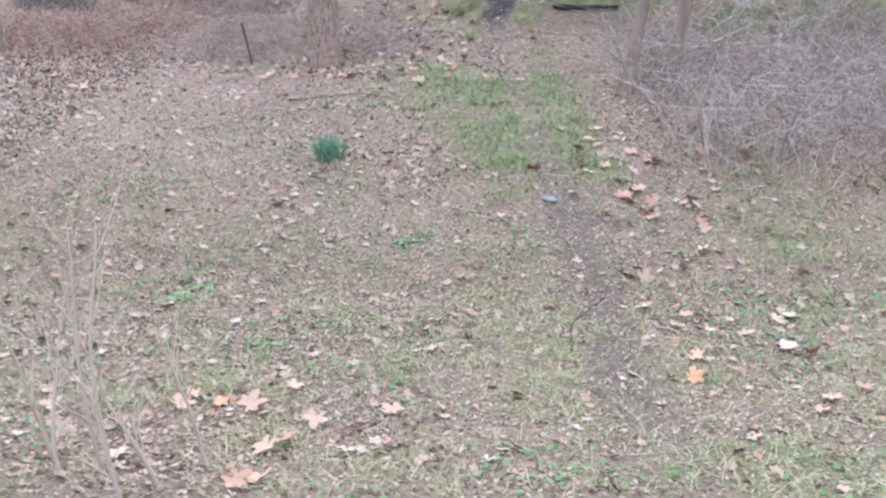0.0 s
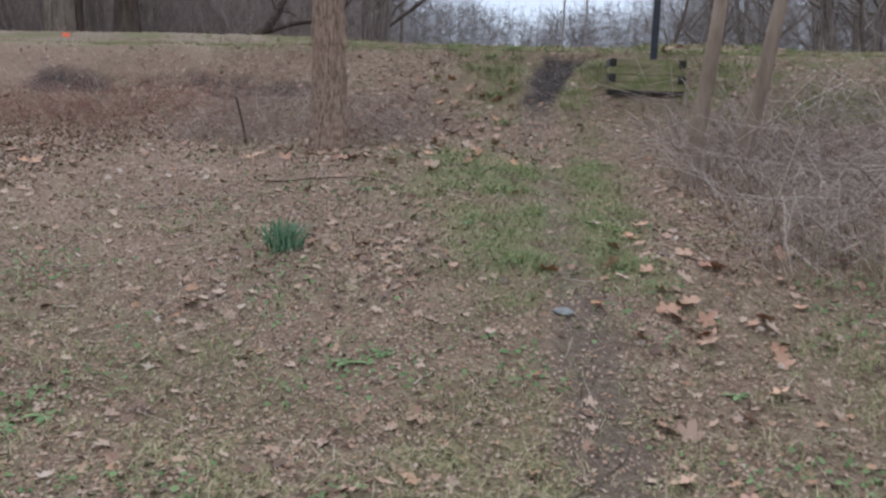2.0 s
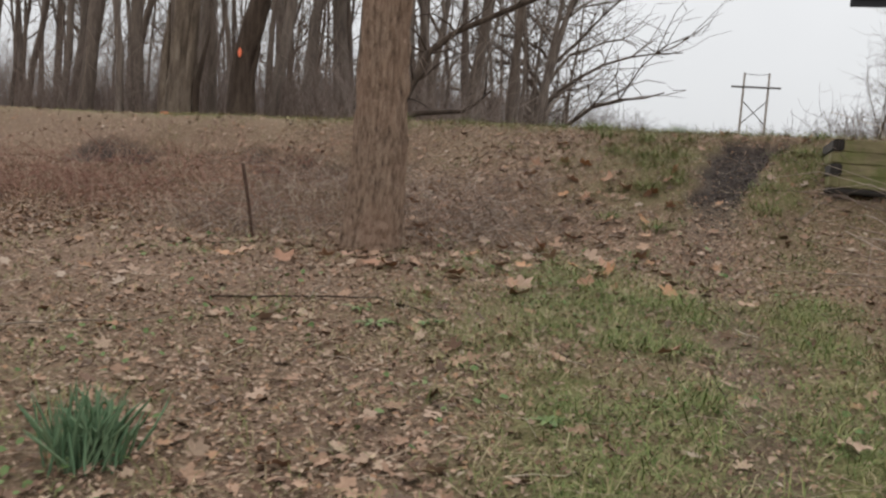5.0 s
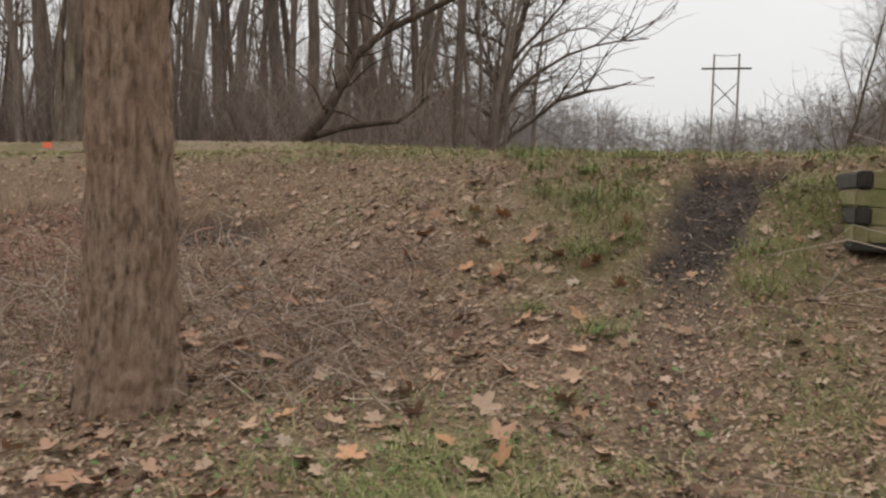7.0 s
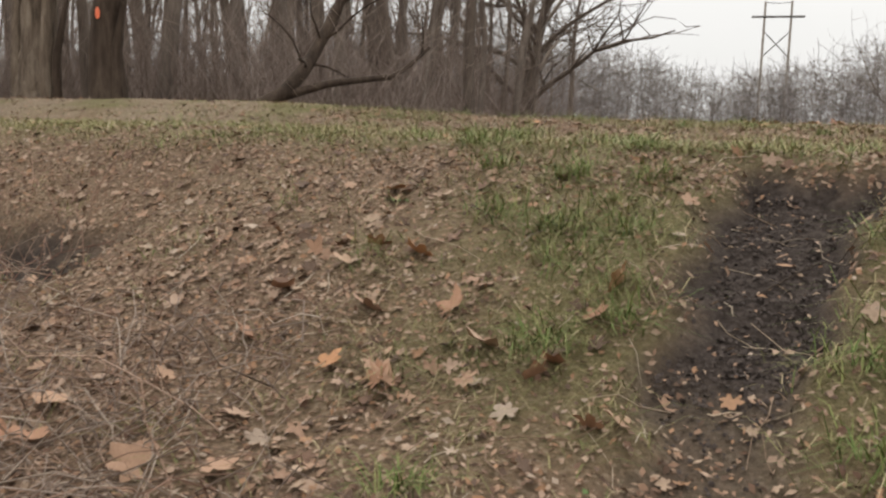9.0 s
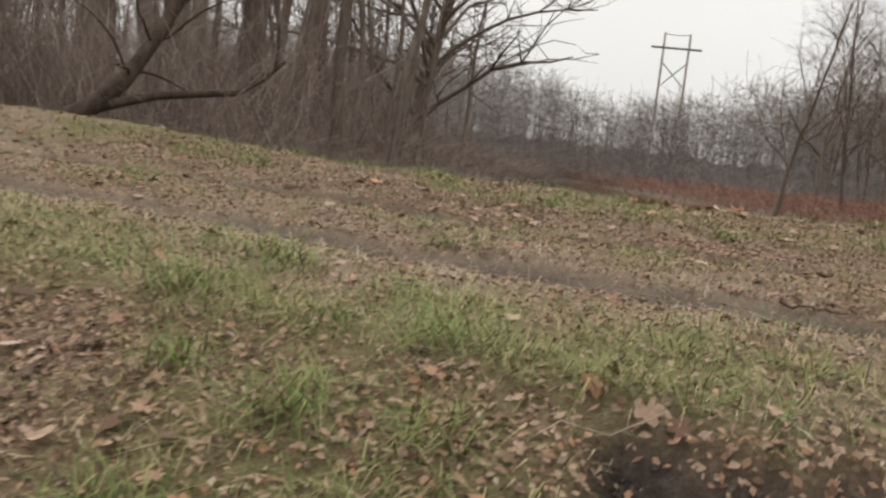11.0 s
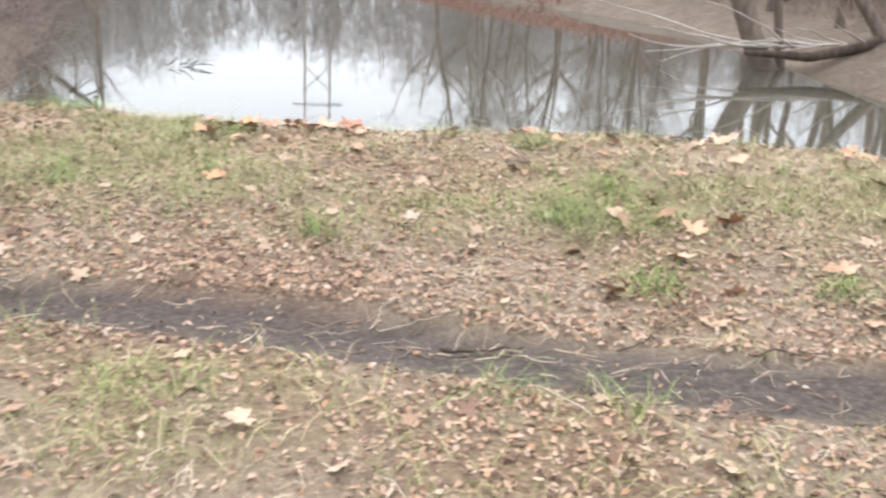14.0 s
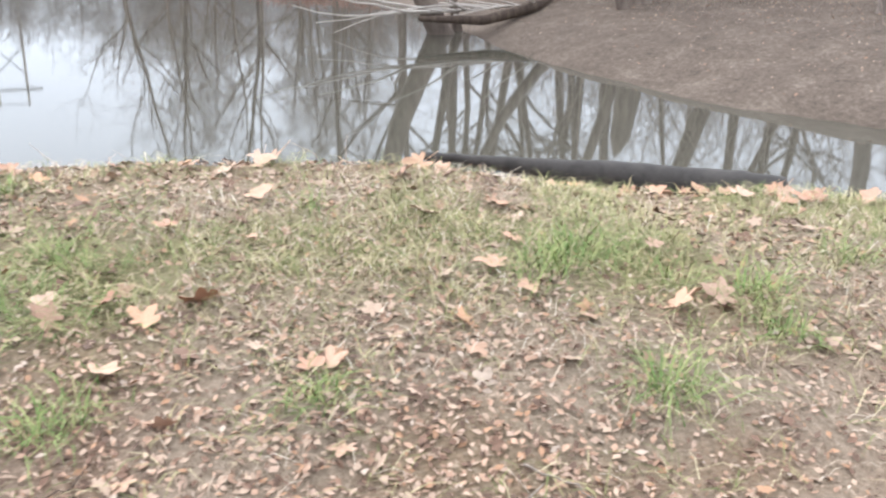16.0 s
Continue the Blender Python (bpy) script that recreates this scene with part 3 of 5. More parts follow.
# ---- power line frame ----
def power_frame():
    ob = thing("utility_pole_frame", "tall wooden two-pole power line frame with crossed braces", "utility pole")
    x, y = 2.92, 150.0
    z = float(height(x, y)) - 0.2
    ob.location = (x, y, z)
    top, arm, gap = 23.6 - z, 21.49 - z, 3.45
    for sx in (0, gap):
        part_mesh("pole", mesh_of("pole", *tubes([(np.array([(sx, 0, h) for h in np.linspace(0, top, 8)]), np.linspace(0.24, 0.15, 8))], 10), POLE_WOOD, False), ob)
    part_mesh("crossarm", mesh_of("crossarm", *tubes([(np.array([(-1.7, -0.22, arm), (gap / 2, -0.22, arm), (gap + 1.75, -0.22, arm)]), np.full(3, 0.15))], 8), POLE_DARK, False), ob)
    part_mesh("top_tie", mesh_of("top_tie", *tubes([(np.array([(0, 0, top - 0.15), (gap / 2, 0, top - 0.3), (gap, 0, top - 0.15)]), np.full(3, 0.05))], 6), POLE_DARK, False), ob)
    for a, b in (((0, arm - 1.9), (gap, arm - 5.4)), ((gap, arm - 1.9), (0, arm - 5.4))):
        part_mesh("brace", mesh_of("brace", *tubes([(np.array([(a[0], 0.2, a[1]), (b[0], 0.2, b[1])]), np.full(2, 0.08))], 6), POLE_DARK, False), ob)


power_frame()


# ---- the wood by the pond ----
def leaning_tree():
    """A dark tree that leans out over the bank, with a long low limb that turns up at its end."""
    ob = thing("leaning_tree", "dark bare tree leaning low with one long bent limb", "tree")
    ob.location = (-7.2, 28.0, float(height(-7.2, 28.0)))
    r = np.random.default_rng(3)
    main = np.array([(-0.05, -0.1, -0.3), (0.18, 0, 0.06), (0.5, 0.2, 0.3), (0.68, 0.6, 0.75), (0.75, 1.1, 1.3), (0.9, 1.6, 2.1), (1.4, 2.2, 2.75), (2.7, 3.0, 3.6), (4.2, 3.6, 4.4), (5.4, 4.0, 5.6)])
    part_mesh("trunk", mesh_of("trunk", *tubes([(main, np.array([0.2, 0.16, 0.14, 0.125, 0.11, 0.1, 0.085, 0.07, 0.05, 0.02]))], 10), BARK_DARK, False), ob)
    low = np.array([(0.4, 0.1, 0.2), (0.75, 0.35, 0.34), (1.1, 0.7, 0.5), (1.5, 1.3, 0.62), (1.85, 1.9, 0.72), (2.1, 2.3, 1.0), (2.35, 2.6, 1.35)])
    part_mesh("low_limb", mesh_of("low_limb", *tubes([(low, np.array([0.09, 0.08, 0.07, 0.06, 0.055, 0.045, 0.03]))], 8), BARK_DARK, False), ob)
    tw = [(np.array([(2.25, 2.45, 1.2), (2.25, 2.5, 1.55), (2.2, 2.55, 1.95)]), np.array([0.035, 0.025, 0.01]))]
    for k in range(16):
        p = main[3 + k % 6]
        tw.append((bent(p, (r.normal(), r.normal(), 0.9), r.uniform(0.7, 2.2), 5, r, 0.2), np.linspace(0.03, 0.006, 6)))
    tagged(part_mesh("crown", mesh_of("crown", *tubes(tw, 4), BARK_DARK, False), ob), kind="stuff")


leaning_tree()


def marked_tree():
    x, y = -11.2, 29.2
    ob = thing("marked_tree", "dark crooked trunk with an orange paint blaze", "tree")
    ob.location = (x, y, float(height(x, y)))
    bole = ridged_trunk("trunk", [(0, 0, -0.3), (0, 0, 0.2), (-0.05, 0, 1.0), (0.0, 0, 1.8), (0.2, 0, 2.6), (0.45, 0, 3.6), (0.6, 0, 5), (0.6, 0.2, 8), (0.7, 0.3, 12)], [0.5, 0.4, 0.34, 0.32, 0.3, 0.27, 0.23, 0.15, 0.04], BARK_DARK, ob, 28, 60, 0.04, 9)
    v, f = tubes([(np.array([(0.38, -0.16, -0.3), (0.3, -0.12, 0.4), (0.28, -0.1, 1.1), (0.42, -0.05, 2.0)]), np.array([0.16, 0.12, 0.1, 0.05]))], 8)
    part_mesh("second_stem", mesh_of("second_stem", v, f, BARK_DARK, False), ob)
    bm = bmesh.new()
    bmesh.ops.create_uvsphere(bm, u_segments=10, v_segments=6, radius=0.08)
    bmesh.ops.scale(bm, vec=(0.7, 0.25, 1.5), verts=bm.verts)
    bmesh.ops.translate(bm, vec=(0.02, -0.33, 1.75), verts=bm.verts)
    part("paint_blaze", bm, PAINT, bole, "faded orange paint blaze")


marked_tree()


def split_tree():
    x, y = -13.6, 30.0
    ob = thing("split_tree", "pale hollow trunk split into several upright stems", "tree")
    ob.location = (x, y, float(height(x, y)))
    ridged_trunk("trunk", [(0, 0, -0.3), (0, 0, 0.2), (0.03, 0, 1.2), (0.05, 0, 2.6), (0.1, 0, 5), (0.1, 0.1, 11)], [0.62, 0.5, 0.42, 0.38, 0.28, 0.06], BARK_PALE, ob, 28, 50, 0.12, 4)
    for dx, w, top in ((-0.4, 0.16, 3.2), (0.36, 0.18, 4.5), (0.62, 0.11, 2.4)):
        part_mesh("side_stem", mesh_of("side_stem", *tubes([(np.array([(dx, -0.15, -0.2), (dx, -0.18, 0.9), (dx * 1.1, -0.12, top * 0.6), (dx * 1.3, 0, top)]), np.array([w, w * 0.85, w * 0.7, 0.03]))], 9), BARK_DARK if dx > 0.5 else BARK_PALE, False), ob)


split_tree()

add_tree("spreading_tree", 41, -11.6, 66.0, "bare tree with wide drooping branches at the pond's edge", BARK, tall=19, girth=0.36, limbs=34, fork=0.12, reach=0.66, twigs=12, lean=(0.3, 0), fine=3, sag=0.09)


def bank_trees():
    """The trees on the muddy far bank, some leaning out over the water."""
    kind = "bare tree leaning over the water from the muddy bank"
    for seed, x, y, tall, girth, lean, limbs in ((61, 13.3, 40.2, 12, 0.3, -0.62, 12), (62, 13.7, 40.6, 11, 0.12, -0.2, 14), (63, 16.6, 40.6, 10, 0.17, -0.85, 10), (64, 16.4, 37.6, 12, 0.13, -0.3, 12), (65, 21.2, 39.6, 14, 0.27, -0.28, 14)):
        add_tree("bank_tree", seed, x, y, kind, BARK, "trees on the far bank", tall=tall, girth=girth, limbs=limbs, fork=0.3, reach=0.45, twigs=8, lean=(lean, 0), fine=2)
    x, y = 17.0, 38.0
    ob = thing("broken_trunk", "short broken-off trunk standing on the muddy bank", "tree stump")
    ob.location = (x, y, float(height(x, y)))
    ridged_trunk("trunk", [(0, 0, -0.3), (0, 0, 0.1), (-0.04, 0, 0.9), (-0.12, 0, 1.5), (-0.16, 0, 1.75), (-0.24, 0, 2.0)], [0.42, 0.34, 0.29, 0.26, 0.16, 0.02], BARK, ob, 24, 30, 0.05, 6)


bank_trees()


def wood():
    """Bare trees behind the bank and round the pond, copied from a dozen kinds."""
    r = np.random.default_rng(11)
    kinds = []
    for k in range(14):
        tall = [15, 17, 13, 18, 16, 12, 19, 14, 16, 11, 17, 20, 16, 18][k]
        kinds.append(dict(tall=tall, girth=[0.13, 0.17, 0.1, 0.2, 0.15, 0.08, 0.23, 0.11, 0.14, 0.07, 0.18, 0.25, 0.14, 0.17][k], limbs=10 + k % 4 if k < 12 else 18, fork=[0.4, 0.35, 0.5, 0.3][k % 4] if k < 12 else 0.16, reach=0.34 + 0.03 * (k % 3) if k < 12 else 0.5, twigs=7 if k < 12 else 10, fine=k % 2 if k < 12 else 3, lean=(r.normal(0, 0.06), r.normal(0, 0.06))))
    spots = []
    for _ in range(4000):
        if len(spots) > 190:
            break
        y = 30 + 75 * r.random() ** 1.5
        x = r.uniform(-16 - 0.55 * (y - 10), -3.5)
        if ashore(x, y) > (1.0 if y < 58 else 4.0) and dike(x, y) > 27.5 and all((x - a) ** 2 + (y - b) ** 2 > 1.7 for a, b, _ in spots) and not (-10.5 < x < -2 and y < 33):
            spots.append((x, y, "bare grey-brown tree in the wood behind the bank"))
    right = [(17.2, 44.0), (18.4, 50.5), (19.5, 33.2), (22.5, 34.5), (24.0, 42), (21.0, 47), (26, 37), (19, 57), (23, 54), (17.8, 62), (29, 45), (31, 52), (25, 60), (18.8, 42.6), (20.6, 44.2), (19.2, 47.6), (22.6, 50.2), (20.4, 53.4), (24.5, 46.5), (27.5, 56), (18.2, 55.3), (28, 40), (33, 47), (26, 51), (21.5, 58.5), (23.2, 38.6)]
    for _ in range(22):
        y = r.uniform(68, 125)
        right.append((1.0 + (y - 17.6) * r.uniform(0.14, 0.42), y))
    spots += [(x, y, "bare tree on the far bank of the pond") for x, y in right]
    made = {}
    for n, (x, y, label) in enumerate(spots):
        k = int(r.integers(0, 12))
        far = "far" in label
        if far and y < 64:
            k = (3, 12, 10, 13, 8)[n % 5]
        elif far:
            k = (12, 13)[n % 2]
        group = "trees on the far bank" if far else "trees of the wood"
        tip = (6.0 if y < 64 else 2.5) if far else 2.0
        place = pose(x, y, float(height(x, y)), r.normal(0, tip), r.normal(0, tip), r.uniform(0, 360))
        if (k, far) not in made:
            ob = add_tree("bare_tree", 100 + k, x, y, label, BARK, group, **kinds[k])
            made[k, far] = ob
        else:
            ob = copy_thing(made[k, far], place)
        s = r.uniform(0.8, 1.15) * (0.9 if far and y > 64 else 1)
        ob.scale = (s, s, s)


wood()


def scatter(count, box, keep, r):
    """Random places in a box, kept with a chance given by keep(x, y)."""
    x, y = r.uniform(box[0], box[1], count), r.uniform(box[2], box[3], count)
    ok = r.random(count) < keep(x, y)
    return x[ok], y[ok]


def stems(x, y, z, length, lean, radius, r, droop=0.0, steps=3, sides=3):
    """Array mesh of many thin bent stems that stand at x, y, z."""
    n = len(x)
    a = r.uniform(0, 2 * np.pi, n)
    out = np.stack([np.cos(a), np.sin(a), np.zeros(n)], -1)
    pts = []
    for k in range(steps + 1):
        s = k / steps
        side = lean * length * s + droop * length * s * s * 0.8
        up = length * (s - droop * 0.85 * s * s)
        jig = r.normal(0, 0.075, (n, 3)) * length[:, None] * (s > 0)
        pts.append(np.stack([x, y, z - 0.02], -1) + out * side[:, None] + np.array([0, 0, 1.0]) * up[:, None] + jig)
    pts = np.stack(pts, 1)
    rad = radius[:, None] * np.linspace(1, 0.45, steps + 1)[None]
    ang = np.arange(sides) * 2 * np.pi / sides
    u = np.stack([-np.sin(a), np.cos(a), np.zeros(n)], -1)
    w = np.cross(u, out + np.array([0, 0, 0.6]))
    w /= np.linalg.norm(w, axis=1, keepdims=True)
    ring = pts[:, :, None] + rad[:, :, None, None] * (np.cos(ang)[None, None, :, None] * u[:, None, None] + np.sin(ang)[None, None, :, None] * w[:, None, None])
    per = (steps + 1) * sides
    i, k = np.meshgrid(np.arange(steps), np.arange(sides), indexing="ij")
    k2 = (k + 1) % sides
    one = np.stack([i * sides + k, i * sides + k2, (i + 1) * sides + k2, (i + 1) * sides + k], -1).reshape(-1, 4)
    f = (one[None] + (np.arange(n) * per)[:, None, None]).reshape(-1, 4)
    return ring.reshape(-1, 3), f


def brush(name, label, category, material, count, box, keep, size, lean, radius, droop=0.0, seed=1, steps=3):
    r = np.random.default_rng(seed)
    x, y = scatter(count, box, keep, r)
    n = len(x)
    v, f = stems(x, y, height(x, y), r.uniform(size[0], size[1], n), r.uniform(lean[0], lean[1], n), r.uniform(radius[0], radius[1], n), r, np.full(n, droop) * r.uniform(0.3, 1.2, n), steps)
    return tagged(new(name, mesh_of(name, v, f, material)), label, category, kind="stuff")


# The wood's thicket, the pond's left shore, and the reddish brush beyond the water.
brush("undergrowth", "dense grey-brown leafless undergrowth filling the wood", "undergrowth", UNDER, 90000, (-60, -2, 27, 75), lambda x, y: smooth(0.3, 5.0, ashore(x, y)) * (dike(x, y) > 27.6) * np.clip(30 / (y - 5) - 0.35, 0.12, 1) * (x > -14 - 0.6 * (y - 10)), (0.8, 3.8), (0.05, 0.5), (0.004, 0.012), 0.35, 21, 2)
brush("left_shore_thicket", "dark brown thicket along the pond's wooded shore", "thicket", UNDER, 16000, (-30, 6, 42, 140), lambda x, y: (ashore(x, y) > 0.0) * (ashore(x, y) < 9) * (x < 0.5), (0.8, 3.0), (0.1, 0.8), (0.008, 0.022), 0.5, 28, 2)
brush("understory", "thin bare saplings crowding the wood", "saplings", UNDER, 6500, (-70, -3, 31, 100), lambda x, y: (ashore(x, y) > 1.8) * (dike(x, y) > 34), (2.5, 8.0), (0.0, 0.5), (0.007, 0.022), 0.22, 26, 4)
brush("far_thicket", "brown-grey thicket beyond the end of the pond", "thicket", FARWOOD, 15000, (-80, 80, 80, 160), lambda x, y: (ashore(x, y) > 0.3) * (0.4 + 0.6 * (y > 118)), (1.2, 4.6), (0.2, 1.2), (0.014, 0.03), 0.6, 27, 2)
brush("shore_brush", "tangled brown brush overhanging the pond's edge", "brush", UNDER, 12000, (-14, -1, 27.5, 60), lambda x, y: (ashore(x, y) > -0.5) * (ashore(x, y) < 4.5) * (dike(x, y) > 26.9), (0.4, 1.25), (0.2, 0.9), (0.003, 0.008), 0.7, 22)
brush("red_brush", "low reddish-brown brush along the far shore", "brush", REDBRUSH, 60000, (-20, 40, 52, 140), lambda x, y: (ashore(x, y) > 0.0) * (ashore(x, y) < 9) * (x > -0.2 * (y - 90)) * (y > 60), (0.35, 1.0), (0.2, 1.0), (0.012, 0.028), 0.5, 23, 2)
brush("bank_saplings", "thin leafless saplings and whips behind the muddy bank", "saplings", UNDER, 6000, (14.5, 42, 36, 58), lambda x, y: smooth(2.0, 5.0, ashore(x, y)) * 0.6, (1.5, 6.0), (0.0, 0.6), (0.006, 0.015), 0.3, 30, 4)
brush("end_shore_brush", "dense brown brush round the far end of the pond", "brush", UNDER, 16000, (-16, 6, 88, 150), lambda x, y: (ashore(x, y) > -0.3) * (ashore(x, y) < 9) * (x < -4 - 0.1 * (y - 110)), (0.5, 2.2), (0.2, 1.1), (0.014, 0.03), 0.6, 32, 2)
brush("bank_brush", "thin leafless shrubs on the muddy far bank", "brush", UNDER, 5000, (12, 45, 24, 62), lambda x, y: (ashore(x, y) > 5) * np.clip(ashore(x, y) / 14, 0, 1), (0.6, 1.9), (0.1, 0.6), (0.004, 0.009), 0.3, 24)


def far_wood():
    """The bare treeline beyond the pond: low in the gap of the power line, higher to both sides."""
    r = np.random.default_rng(31)
    lines = []
    for n in range(1500):
        y = r.uniform(118, 185)
        x = r.uniform(-0.5 * y, 0.62 * y)
        if ashore(x, y) < 3:
            continue
        out = (y - 17) / 133
        crest = 3 + (float(np.interp((x - 1) / out, [-60, -30, -16, -5, 3, 9, 14, 22, 60], [20, 18.5, 17.3, 14, 14.6, 16, 17.6, 18.5, 19])) - 3) * out
        tall = (crest - 3.0) * (r.uniform(0.72, 1.02) if n % 4 else r.uniform(0.95, 1.12)) * 1.02
        at = np.array([x, y, 3.0])
        lines.append((bent(at, (r.normal(0, 0.08), 0, 1), tall, 3, r, 0.06), r.uniform(0.04, 0.09) * np.array([1, 0.8, 0.5, 0.15])))
        for _ in range(22):
            f = r.uniform(0.1, 0.95) ** 0.8
            lines.append((bent(at + np.array([0, 0, tall * f * 0.92]), (r.normal(0, 1), r.normal(0, 0.6), r.uniform(-0.1, 1.1)), tall * r.uniform(0.16, 0.4) * (1.1 - 0.45 * f), 2, r, 0.35), r.uniform(0.6, 1.1) * np.array([0.04, 0.033, 0.018])))
    tagged(new("far_wood", mesh_of("far_wood", *tubes(lines, 3), FARWOOD)), "hazy grey-brown treeline of bare trees in the distance", "woodland", kind="stuff")


far_wood()


def backdrop():
    """A far band of woodland with an uneven top, all round the place."""
    n = 720
    a = np.linspace(0, 2 * np.pi, n + 1)
    far = 300 + 12 * np.sin(a * 7)
    top = 8.0 + 6.0 * fractal(a * 60, a * 0 + 3, 4) + 2.0 * fractal(a * 9, a * 0 + 8, 2)
    x, y = far * np.sin(a), far * np.cos(a)
    v = np.concatenate([np.stack([x, y, np.full(n + 1, 0.5)], -1), np.stack([x, y, 3 + top], -1)])
    k = np.arange(n)
    f = np.stack([k, k + 1, k + n + 2, k + n + 1], -1)
    m = make_plain("distant_woods", (0.18, 0.155, 0.14), 0.2, 0.4, 1.0)
    tagged(new("backdrop", mesh_of("backdrop", v, f, m)), "distant band of grey-brown woods", "woods", kind="structure")


backdrop()


# ---- fallen wood by the water ----
def fallen_log():
    ob = thing("fallen_log", "dark wet log lying along the pond's edge", "log")
    ob.location = (0, 0, 0)
    line = np.array([(5.75, 25.2, 2.8), (6.1, 24.95, 2.8), (6.5, 24.6, 2.8), (6.95, 24.25, 2.8), (7.3, 23.98, 2.8), (7.55, 23.8, 2.8)])
    line[:, 2] = np.array([2.84, 2.83, 2.81, 2.8, 2.79, 2.79])
    s = np.linspace(0, 5, 40)
    r = np.interp(s, np.arange(6), [0.025, 0.04, 0.085, 0.105, 0.115, 0.105]) * (1 + 0.25 * fractal(s * 3, s * 0, 3))
    bends = np.stack([np.interp(s, np.arange(6), line[:, k]) for k in range(3)], -1)
    v, f = tubes([(bends, r)], 14)
    v += 0.02 * np.stack([fractal(v[:, 0] * 9, v[:, 2] * 20, 2), fractal(v[:, 1] * 9, v[:, 2] * 20 + 5, 2), fractal(v[:, 0] * 14, v[:, 1] * 14, 2)], -1)
    part_mesh("log_trunk", mesh_of("log_trunk", v, f, DARKWOOD, False), ob)
    bm = bmesh.new()
    bmesh.ops.create_cone(bm, cap_ends=True, segments=14, radius1=0.09, radius2=0.085, depth=0.02)
    d = Vector(line[-1] - line[-2]).normalized()
    bmesh.ops.transform(bm, matrix=Matrix.Translation(line[-1]) @ d.to_track_quat("Z", "Y").to_matrix().to_4x4(), verts=bm.verts)
    part("log_end", bm, BARK_PALE, ob, "pale broken end")


fallen_log()


def snag():
    """A fallen tree whose bare limbs reach from the far bank over the water."""
    ob = thing("snag", "fallen grey tree with bare limbs reaching over the water", "fallen tree")
    ob.location = (14.2, 39.0, float(height(14.2, 39.0)))
    r = np.random.default_rng(8)
    part_mesh("trunk", mesh_of("trunk", *tubes([(np.array([(4.6, 3.6, 0.75), (3.0, 2.4, 0.6), (1.2, 1.0, 0.35), (-0.6, 0.2, 0.15), (-2.2, 0.3, 0.2)]), np.array([0.08, 0.13, 0.15, 0.12, 0.06]))], 9), BARK_DARK, False), ob)
    limbs = []
    for k in range(12):
        limbs.append((bent((1.6 - 0.35 * k, 1.2 - 0.08 * k, 0.35), (-1, r.normal(0, 0.25), r.uniform(-0.02, 0.3)), r.uniform(1.5, 4.5), 6, r, 0.09), np.linspace(0.035, 0.008, 7)))
    for line in limbs:
        part_mesh("limb", mesh_of("limb", *tubes([line], 5), POLE_WOOD, False), ob)


snag()


def drift_branch(x, y, turn, size):
    ob = thing("drift_branch", "bare branch lying half in the pond water", "branch", "branches in the pond")
    ob.matrix_world = pose(x, y, WATER - 0.05, 0, 0, turn)
    r = np.random.default_rng(int(abs(x) * 100))
    lines = [(bent((0, 0, 0), (1, 0, 0.12), size, 5, r, 0.1), np.linspace(0.018, 0.006, 6))]
    for k in range(4):
        lines.append((bent((size * 0.2 * (k + 1), 0, 0.1), (0.6, (-1) ** k * 0.7, 0.3), size * 0.4, 3, r, 0.15), np.linspace(0.015, 0.005, 4)))
    part_mesh("branch_stem", mesh_of("branch_stem", *tubes(lines, 5), BARK_DARK, False), ob)


for spot in ((-0.9, 37.5, 10, 1.0), (-1.9, 34.0, -35, 0.9)):
    drift_branch(*spot)


# ---- brambles, weeds and stalks near the walk ----
brush("bramble_thicket", "grey-purple tangle of arching bramble canes", "brambles", BRIAR, 2300, (2.7, 8.5, 9.3, 16.3), lambda x, y: smooth(3.0, 3.7, x + 0.22 * (y - 9.5) + 0.8 * fractal(x, y, 2)) * smooth(9.2, 10.2, y) * smooth(16.5, 15, y), (0.7, 1.7), (0.2, 0.7), (0.003, 0.007), 0.9, 41, 5)
brush("dry_weeds", "dry reddish-brown weed stalks covering the bank", "weeds", RUSSET, 3600, (-16, -2.0, 14.0, 19), lambda x, y: smooth(-2.2, -3.6, x + 0.5 * fractal(x, y, 2)) * smooth(14.0, 15.0, y - 0.0 * x) * smooth(18.6, 17.4, dike(x, y)) * 0.9, (0.2, 0.75), (0.05, 0.6), (0.002, 0.0045), 0.35, 42, 3)
brush("vine_tangle", "tangle of dead pale vines arching over the slope", "vines", BRIAR, 2100, (-3.8, 0.4, 14.3, 17.2), lambda x, y: 0.95 * np.exp(-(((x + 1.0) / 0.6) ** 2) - (((y - 15.3) / 0.6) ** 2)) + 0.4 * smooth(-1.6, -2.4, x) + 0.3 * np.exp(-(((x + 1.3) / 0.6) ** 2) - (((y - 16.3) / 0.6) ** 2)), (0.25, 0.8), (0.3, 1.1), (0.0025, 0.005), 1.0, 43, 6)
brush("russet_vines", "fine reddish-brown dead vines over the leafy slope", "vines", RUSSET, 1500, (-4.0, 0.2, 14.4, 17.6), lambda x, y: 0.7 * np.exp(-(((x + 1.2) / 0.8) ** 2) - (((y - 15.7) / 0.9) ** 2)) + 0.35 * smooth(-1.6, -2.4, x), (0.15, 0.6), (0.3, 1.3), (0.002, 0.004), 0.9, 48, 5)
brush("straw_clumps", "upright dry straw at the thicket's edge", "dry grass", STRAW, 2600, (2.6, 6.5, 9.4, 14.5), lambda x, y: smooth(2.9, 3.4, x + 0.22 * (y - 9.5)) * smooth(5.6, 3.6, x + 0.22 * (y - 9.5)) * smooth(-0.05, 0.1, fractal(x * 1.5, y * 1.5, 3)), (0.25, 0.75), (0.05, 0.6), (0.0015, 0.004), 0.4, 46, 3)
